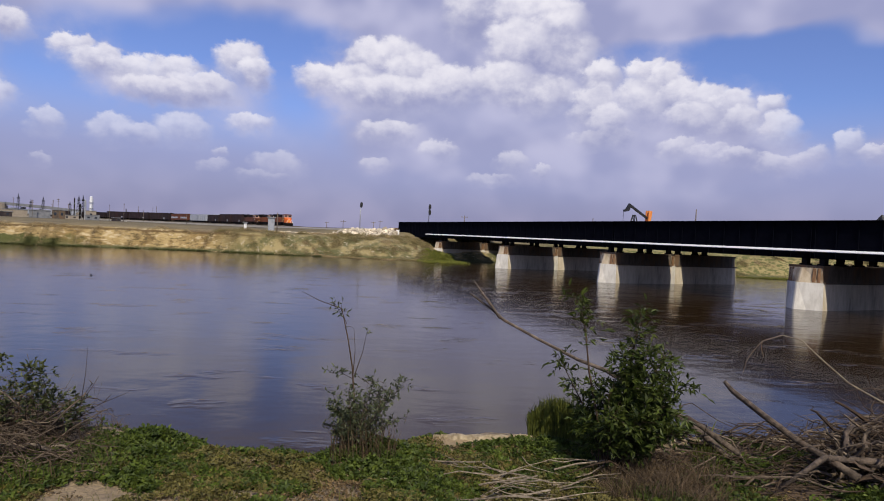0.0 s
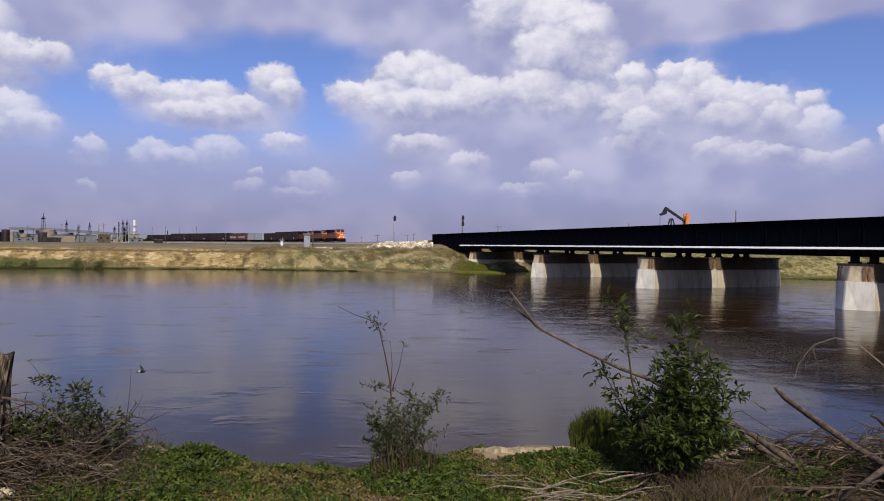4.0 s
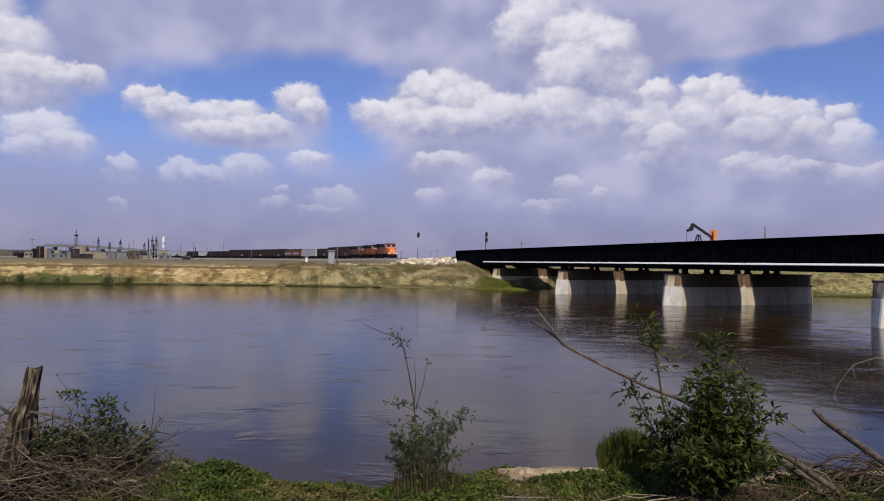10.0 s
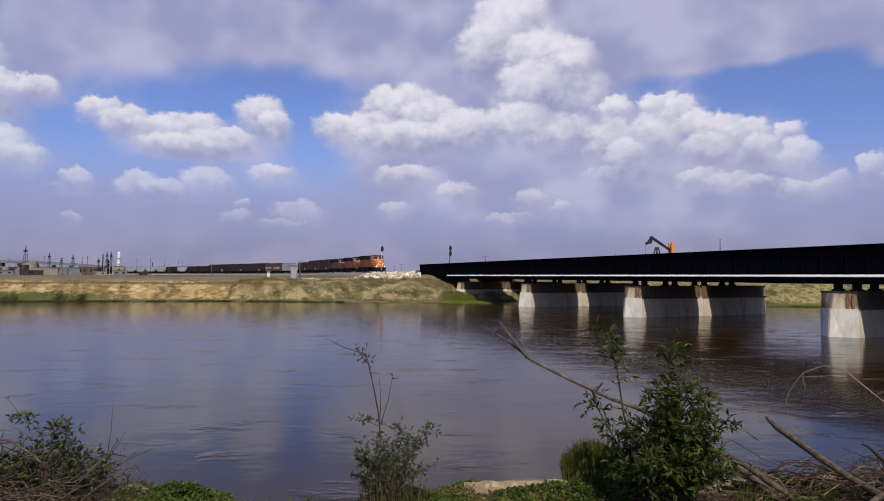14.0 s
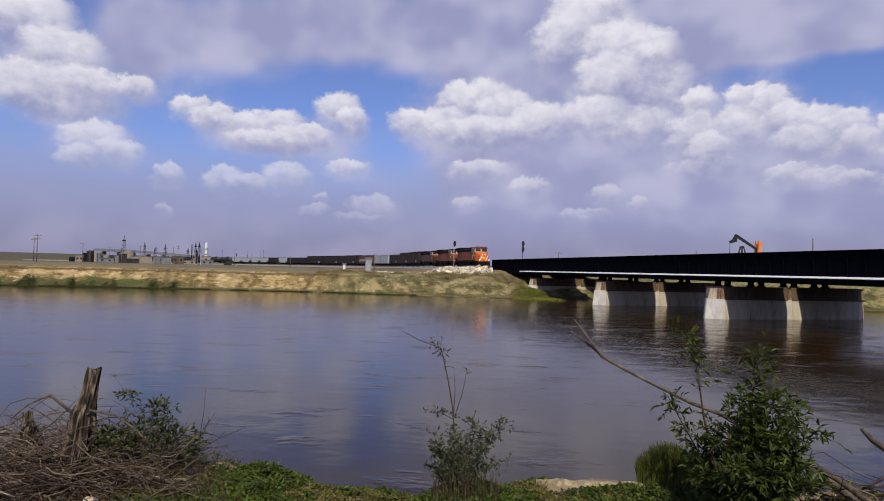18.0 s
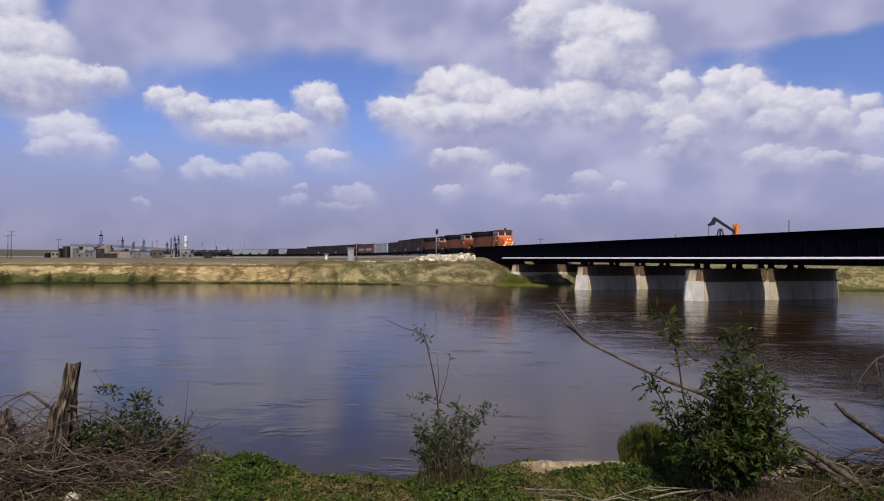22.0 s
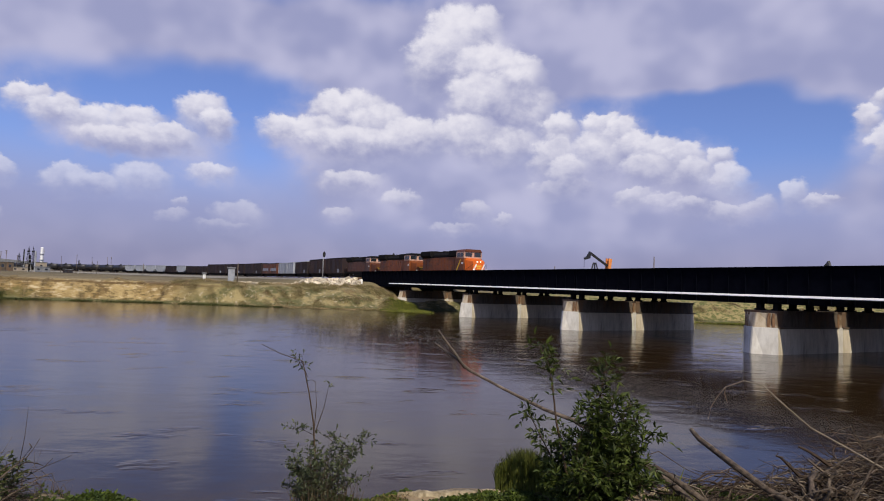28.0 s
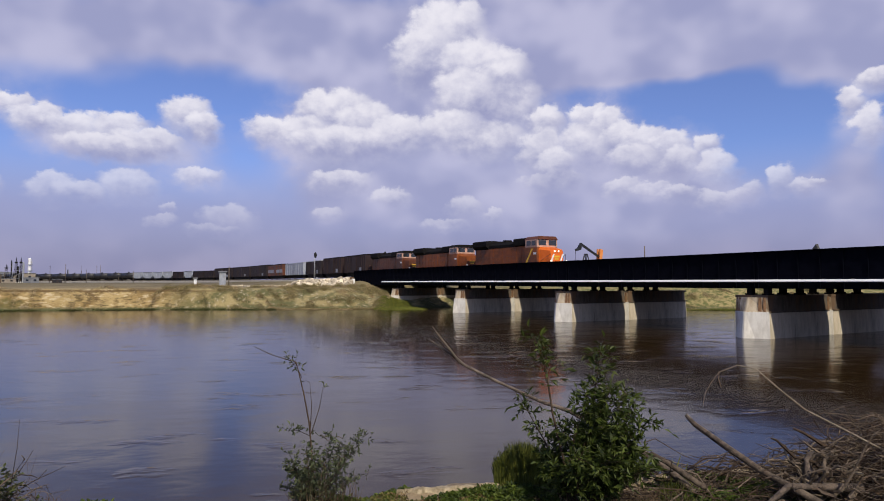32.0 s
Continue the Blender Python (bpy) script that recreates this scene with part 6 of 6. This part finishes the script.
for k in range(30):
    az, el = g.uniform(16.8, 25.8), g.uniform(-17.0, -8.8)
    lim = -9.0 - abs(az - 21.9) ** 1.6 * 0.42
    el = min(el, lim)
    rr = 6.75 + g.uniform(-0.5, 0.5)
    tip = sight(az, el, rr)
    mid = foot.lerp(tip, 0.55) + Vector((g.uniform(-0.08, 0.08), g.uniform(-0.08, 0.08), 0.10))
    stems.append(([foot + Vector((g.uniform(-0.15, 0.15), g.uniform(-0.12, 0.12), 0)), mid, tip], 0.009, (0.30, 1.05), 1.0))
leafy("bush", "dense dark green bush with glossy leaves and bare upper stems", "bush", stems, LEAF, TWIG, 88, 0.090, 41, 0.115, 0.33)
# airy shrub by the water
foot = on_ground(-4.6, 6.7)
stems = [([foot, sight(-4.5, -16.4, 6.8), sight(-4.9, -12.5, 6.8), sight(-5.4, -10.0, 6.8), sight(-6.1, -7.2, 6.85), sight(-8.2, -6.5, 6.9), sight(-9.8, -5.7, 6.9)], 0.012, (0.05, 0.30), 0.5),
         ([sight(-5.6, -8.6, 6.83), sight(-6.1, -7.4, 6.85), sight(-6.9, -7.0, 6.9)], 0.004, (0.2, 1.0), 0.35),
         ([sight(-4.8, -13.2, 6.8), sight(-4.7, -11.0, 6.8), sight(-4.9, -8.9, 6.8)], 0.006, (0.9, 1.0), 0.02),
         ([sight(-4.7, -13.4, 6.8), sight(-4.0, -11.2, 6.8), sight(-3.6, -8.9, 6.8)], 0.006, (0.8, 1.0), 0.06),
         ([sight(-4.8, -13.6, 6.8), sight(-5.9, -13.1, 6.8), sight(-7.0, -13.0, 6.8)], 0.004, (0.35, 1.0), 0.35)]
for k in range(34):
    az = g.uniform(-7.4, 0.3)
    el = g.uniform(-17.5, -12.8) if az > -3.4 else g.uniform(-18.0, -14.2)
    tip = sight(az, el, 6.8 + g.uniform(-0.35, 0.35))
    stems.append(([foot + Vector((g.uniform(-0.2, 0.25), g.uniform(-0.1, 0.1), 0)), foot.lerp(tip, 0.5) + Vector((0, 0, 0.05)), tip], 0.005, (0.25, 1.05), 0.55))
leafy("shrub", "airy grey-green shrub with one tall leggy stem at the water's edge", "shrub", stems, LEAF_PALE, TWIG, 56, 0.050, 43, 0.075, 0.42)
LEAF_OLIVE = surface("olive_leaf", (0.028, 0.038, 0.009), (0.080, 0.092, 0.024), 9.0, 0.5, bump=0.0, vary=0.4, thin=0.22)
# leafy twigs in the brush
foot = on_ground(-32.0, 7.6)
stems = [([foot, sight(-31.6, -14.0, 7.5), sight(-31.0, -12.0, 7.5), sight(-30.6, -11.8, 7.5)], 0.008, (0.4, 1.0), 1.4),
         ([foot, sight(-33.0, -14.2, 7.5), sight(-33.6, -13.6, 7.5)], 0.006, (0.3, 1.0), 1.4), ([foot, sight(-34.4, -14.6, 7.4), sight(-35.0, -13.9, 7.4)], 0.006, (0.3, 1.0), 1.2),
         ([foot, sight(-31.9, -12.8, 7.5), sight(-32.3, -11.2, 7.5), sight(-33.4, -10.7, 7.5)], 0.004, (0.78, 1.0), 0.6)]
for k in range(22):
    az = g.uniform(-36.0, -27.5)
    tip = sight(az, -14.6 + 2.2 * math.sin((az + 36.5) * 0.34) + g.uniform(-1.6, 0.5), 7.6 + g.uniform(-0.3, 0.5))
    root = on_ground(az + g.uniform(-1, 1), 7.6)
    stems.append(([root, root.lerp(tip, 0.55) + Vector((0, 0, 0.06)), tip], 0.005, (0.35, 1.05), 0.7))
leafy("shrub", "small olive-green shrub growing through dead branches", "shrub", stems, LEAF_OLIVE, TWIG, 36, 0.058, 44, 0.09, 0.45)


def blades(name, label, az0, az1, r0, r1, count, height, material, seed, wide=0.006, category="reeds", kind="", lean=0.25):
    g = np.random.default_rng(seed)
    n = count
    az, rr = g.uniform(az0, az1, n), g.uniform(r0, r1, n)
    base = on_ground((az0 + az1) / 2, (r0 + r1) / 2)
    verts, faces = [], []
    for i in range(n):
        a = on_ground(az[i], rr[i]) - base
        h = height * g.uniform(0.5, 1.1) * (0.55 + 0.45 * math.sin(math.pi * (az[i] - az0) / (az1 - az0)))
        dx, dy = g.normal(0, lean, 2) * h
        s = Vector((math.cos(g.uniform(0, 6.3)), math.sin(g.uniform(0, 6.3)), 0)) * wide * g.uniform(0.6, 1.3)
        m = a + Vector((dx * 0.35, dy * 0.35, h * 0.6))
        tp = a + Vector((dx, dy, h))
        k = len(verts)
        verts += [a - s, a + s, m + s * 0.8, m - s * 0.8, tp]
        faces += [(k, k + 1, k + 2, k + 3), (k + 3, k + 2, k + 4)]
    t = thing(name, Matrix.Translation(base), label, category, kind=kind)
    me = bpy.data.meshes.new("foliage")
    me.from_pydata([tuple(q) for q in verts], [], faces)
    me.update()
    tagged(part_of("foliage", me, material, t), kind="stuff")
    return t


blades("reed_clump", "short dense clump of green reeds beside the bush", 12.0, 17.2, 7.5, 8.0, 5200, 0.52, REED, 51, 0.010, lean=0.13)
blades("dry_grass", "flattened dry brown grass at the foot of the bush", 18.5, 30, 5.8, 7.3, 1900, 0.32, GRASS_DRY, 52, 0.0035, "dry grass", "stuff", 0.7)
blades("dry_grass", "dry straw-coloured stems among the brush", -46, -24, 6.4, 8.6, 1300, 0.34, GRASS_DRY, 53, 0.003, "dry grass", "stuff", 0.5)
blades("dry_grass", "thin dead stalks in the airy shrub", -6.6, -0.4, 6.4, 6.95, 240, 0.60, GRASS_DRY, 54, 0.003, "dry grass", "stuff", 0.2)
blades("reed_clump", "few green reed blades in the driftwood", 26.4, 29.0, 7.4, 8.2, 120, 0.34, REED, 55)


def weeds(name, label, count, seed, material, az, rr, size, density, lift, thin=0.42, gaps=-0.12):
    """Low leafy ground cover in patches."""
    g = np.random.default_rng(seed)
    spots, ways, lens = [], [], []
    tries = 0
    while len(spots) < count and tries < count * 6:
        tries += 1
        a, r = g.uniform(*az), math.sqrt(g.uniform(rr[0] ** 2, rr[1] ** 2))
        q = sight(a, 0, r)
        if r > near_edge(q.x, q.y) + 0.7:
            continue
        patch = noise.noise((q.x * 0.9, q.y * 0.9, seed)) + 0.5 * noise.noise((q.x * 2.6, q.y * 2.6, seed + 4.0))
        if -3 < a < 8 and r > 4.8:
            patch += 0.4
        if 4 < a < 34 and r > near_edge(q.x, q.y) - 0.2:
            continue
        if patch < density + g.normal(0, 0.12):
            continue
        if noise.noise((q.x * 6.5, q.y * 6.5, seed + 9.0)) < gaps:
            continue
        if r < 6.4:
            patch -= thin * (6.4 - r)
            if patch < density:
                continue
        low = 0.4 if 4 < a < 18 else 1.0
        h = low * lift * (0.25 + max(0.0, patch)) * g.random()
        z = ground_z(q.x, q.y)
        for _ in range(3):
            spots.append((q.x + g.normal(0, 0.02), q.y + g.normal(0, 0.02), z + h + 0.01))
            ways.append((g.normal(0, 1), g.normal(0, 1), g.normal(0.35, 0.5)))
            lens.append(size * g.uniform(0.5, 1.3))
    v, f = leaf_arrays(spots, ways, lens, np.array(lens) * 0.62, g)
    o = arrays(name, v, f, material)
    tagged(o, label, "weeds", kind="stuff")
    return o


weeds("weeds", "low bright green weeds carpeting the bank", 80000, 61, WEED, (-34, 42), (4.6, 8.6), 0.052, -0.10, 0.15, 0.22)
weeds("weeds", "yellowing low weeds on sandy ground", 52000, 62, WEED_DRY, (-46, 46), (4.6, 7.2), 0.042, -0.06, 0.09, 0.05)
weeds("weeds", "brown withered leaves scattered on the sand", 30000, 64, LEAF_BROWN, (-46, 46), (4.6, 7.6), 0.034, -0.14, 0.04, 0.0, -0.35)
blades("grass", "sparse green grass on the bank top", -46, 46, 2.6, 6.6, 4200, 0.11, REED, 63, 0.0025, "grass", "stuff", 0.4)

# pale sandy ledge along the water
SAND = surface("pale_sand_crust", (0.20, 0.155, 0.09), (0.42, 0.345, 0.225), 12.0, 0.95, bump=0.6, stain=(0.10, 0.075, 0.04), stain_at=(0.5, 0.62), stain_scale=2.5)


def sand_ledge():
    """A crusted lip of uneven width and height that follows the bank's edge."""
    verts, faces = [], []
    steps, ring = 170, 7
    for i in range(steps):
        az = 3.0 + 31.0 * i / (steps - 1)
        el = -17.7 + 1.85 * smooth(az, 5.0, 27.0) + 1.5 * smooth(az, 27.0, 35.0)
        c = sight(az, el, 7.35 + 0.55 * smooth(az, 5.0, 24.0) + 1.2 * smooth(az, 24.0, 35.0))
        out = Vector((c.x, c.y, 0)).normalized()
        end = smooth(i, 0, 14) * smooth(steps - 1 - i, 0, 14)
        wide = (0.05 + 0.05 * noise.noise((az * 0.9, 1.0, 2.0)) + 0.04 * noise.noise((az * 3.1, 4.0, 2.0))) * (0.1 + 0.9 * end)
        tall = (0.022 + 0.016 * noise.noise((az * 1.7, 7.0, 2.0)) + 0.014 * noise.noise((az * 7.0, 3.0, 2.0))) * end
        for k in range(ring):
            a = math.pi * k / (ring - 1)
            lump = 1 + 0.25 * noise.noise((az * 5.0, k * 0.9, 9.0))
            q = c - out * math.cos(a) * wide * lump + Vector((0, 0, math.sin(a) * tall * lump - (0.20 if k in (0, ring - 1) else 0.090)))
            verts.append(tuple(q))
    for i in range(steps - 1):
        for k in range(ring - 1):
            p = i * ring + k
            faces.append((p, p + 1, p + ring + 1, p + ring))
    me = bpy.data.meshes.new("sand_ledge")
    me.from_pydata(verts, [], faces)
    me.update()
    tagged(part_of("sand_ledge", me, SAND, smooth=True), "pale crusted sand ledge along the water's edge", "ground", kind="structure")


sand_ledge()

# ---- far bank growth ----


def shrubs_far(name, label, spans, seed, material, size, leaves):
    """Clumps of leaves on the far bank: x and distance from the water, from-to, height, number of clumps."""
    g = np.random.default_rng(seed)
    spots, ways, lens = [], [], []
    for x0, x1, d0, d1, tall, clumps in spans:
        for _ in range(clumps):
            cx, cd = g.uniform(x0, x1), g.uniform(d0, d1)
            rx, ry, h = g.uniform(0.7, 2.2), g.uniform(0.5, 1.1), tall * g.uniform(0.5, 1.2)
            for _ in range(leaves):
                u = g.normal(0, 0.5, 2)
                x = cx + u[0] * rx
                y = far_shore(x) + cd + u[1] * ry
                z = ground_z(x, y) + h * max(0.05, 1 - u[0] ** 2 - u[1] ** 2) * g.random()
                spots.append((x, y, max(z, 0.04)))
                ways.append(tuple(g.normal(0, 1, 3) + np.array([0, 0, 0.5])))
                lens.append(size * g.uniform(0.5, 1.4))
    v, f = leaf_arrays(spots, ways, lens, np.array(lens) * 0.6, g)
    tagged(arrays(name, v, f, material), label, "shrubs", kind="stuff")


shrubs_far("bank_mat", "dark green mats of low growth along the far waterline", [(-120, -72, -0.4, 1.0, 0.9, 110), (-72, -62, -0.4, 0.6, 0.6, 16), (-62, -18, -0.5, 0.2, 0.3, 22)], 84, SHRUB_DARK, 0.22, 260)
shrubs_far("bank_grass", "bright green grass and low shrubs at the bridge foot", [(2.5, 9.5, -0.3, 6.0, 0.8, 64), (3, 9, 3.0, 12.0, 0.7, 60), (30, 60, -0.4, 3.0, 0.9, 34), (60, 110, -0.4, 3.0, 0.9, 30)], 81, SHRUB_FAR, 0.21, 330)
shrubs_far("bank_brush", "dry olive brush on the embankment slope", [(-42, -16, 1.5, 14.0, 0.8, 46), (-16, 5, 1.0, 24.0, 0.8, 90), (30, 60, 1.0, 16.0, 0.8, 60), (60, 110, 1.0, 16.0, 0.8, 50)], 82, surface("dry_bank_brush", (0.15, 0.125, 0.050), (0.27, 0.215, 0.095), 3.0, 0.9, bump=0.0, vary=0.4), 0.16, 300)
shrubs_far("bank_straw", "pale dry grass tufts on the embankment", [(-38, 5, 0.5, 24.0, 0.5, 110), (-110, -38, 0.8, 4.0, 0.4, 60), (30, 110, 1.0, 14.0, 0.5, 60)], 83, surface("pale_bank_straw", (0.26, 0.19, 0.095), (0.40, 0.31, 0.17), 3.0, 0.9, bump=0.0, vary=0.35), 0.16, 220)


# ---- swallows over the water ----


def make_swallow(label):
    t = thing("swallow", Matrix.Identity(4), label, "bird", "swallows")
    bm = bmesh.new()
    bmesh.ops.create_uvsphere(bm, u_segments=10, v_segments=8, radius=1.0, matrix=Matrix.Diagonal((0.075, 0.024, 0.026, 1)))
    part("body", bm, BIRD_DARK, t, "dark blue-black body", smooth=True)
    bm = bmesh.new()
    bmesh.ops.create_uvsphere(bm, u_segments=8, v_segments=6, radius=1.0, matrix=Matrix.Translation((-0.045, 0, 0.006)) @ Matrix.Diagonal((0.025, 0.021, 0.022, 1)))
    part("rump", bm, WHITE_PAINT, t, "pale rump", smooth=True)
    for side in (-1, 1):
        bm = bmesh.new()
        top = [(0.035, 0.018), (0.03, 0.09), (-0.015, 0.17), (-0.06, 0.19), (-0.03, 0.10), (-0.035, 0.018)]
        prism(bm, [(x, y * side) for x, y in top], 0.006, 0.012, [(x, y * side) for x, y in top])
        w = part("wing", bm, BIRD_DARK, t, "long pointed dark wing")
        w.rotation_euler = (radians(24 * side), 0, 0)
    part("tail", prism(bmesh.new(), [(-0.06, -0.012), (-0.125, -0.03), (-0.11, 0), (-0.125, 0.03), (-0.06, 0.012)], -0.003, 0.003), BIRD_DARK, t)
    return t


BIRD_DARK = surface("dark_swallow_feather", (0.012, 0.014, 0.024), (0.03, 0.03, 0.042), 30.0, 0.5, bump=0.0)
SWALLOWS = [make_swallow("small dark swallow gliding low over the river") for _ in range(3)]


# ---- what moves ----
def motions():
    times = [2.0 * k for k in range(17)]
    flights = [
        [(0.0, (-27.0, -4.6, 36)), (0.3, (-18.5, -4.3, 36)), (0.6, (-10.1, -3.4, 36)), (1.4, (9.0, -3.6, 38)), (4.0, (62.0, -1.0, 60)), (10.0, (120.0, 4.0, 70)), (32.0, (170.0, 6.0, 80))],
        [(0.0, (-75.0, -8.0, 20)), (0.8, (-30.9, -9.9, 16)), (1.0, (-24.4, -10.9, 16)), (1.2, (-17.9, -10.9, 16)), (1.4, (-12.5, -10.0, 17)), (2.0, (2.0, -7.0, 24)), (4.0, (62.0, -2.0, 50)), (10.0, (130.0, 5.0, 60)), (32.0, (175.0, 8.0, 70))],
        [(0.0, (-150.0, 6.0, 60)), (2.6, (-80.0, -4.0, 25)), (3.6, (-33.3, -11.6, 15)), (3.8, (-30.4, -11.2, 15)), (4.0, (-26.4, -10.8, 15)), (4.2, (-21.5, -11.2, 15)), (4.5, (-13.7, -11.5, 15)), (5.4, (12.0, -8.0, 20)), (7.0, (64.0, -3.0, 40)), (14.0, (130.0, 5.0, 60)), (32.0, (178.0, 8.0, 70))]]
    for ob, rows in zip(SWALLOWS, flights):
        keys = []
        for i, (t, q) in enumerate(rows):
            d = sight(*rows[min(i + 1, len(rows) - 1)][1]) - sight(*rows[max(i - 1, 0)][1])
            keys.append((t, Matrix.Translation(sight(*q)) @ pose(0, 0, 0, 12, 0, math.degrees(math.atan2(d.y, d.x)))))
        walk(ob, keys)
    for ob, back in CONSIST:
        walk(ob, [(t, pose_on_track(nose_at(t) + back)) for t in times])


motions()
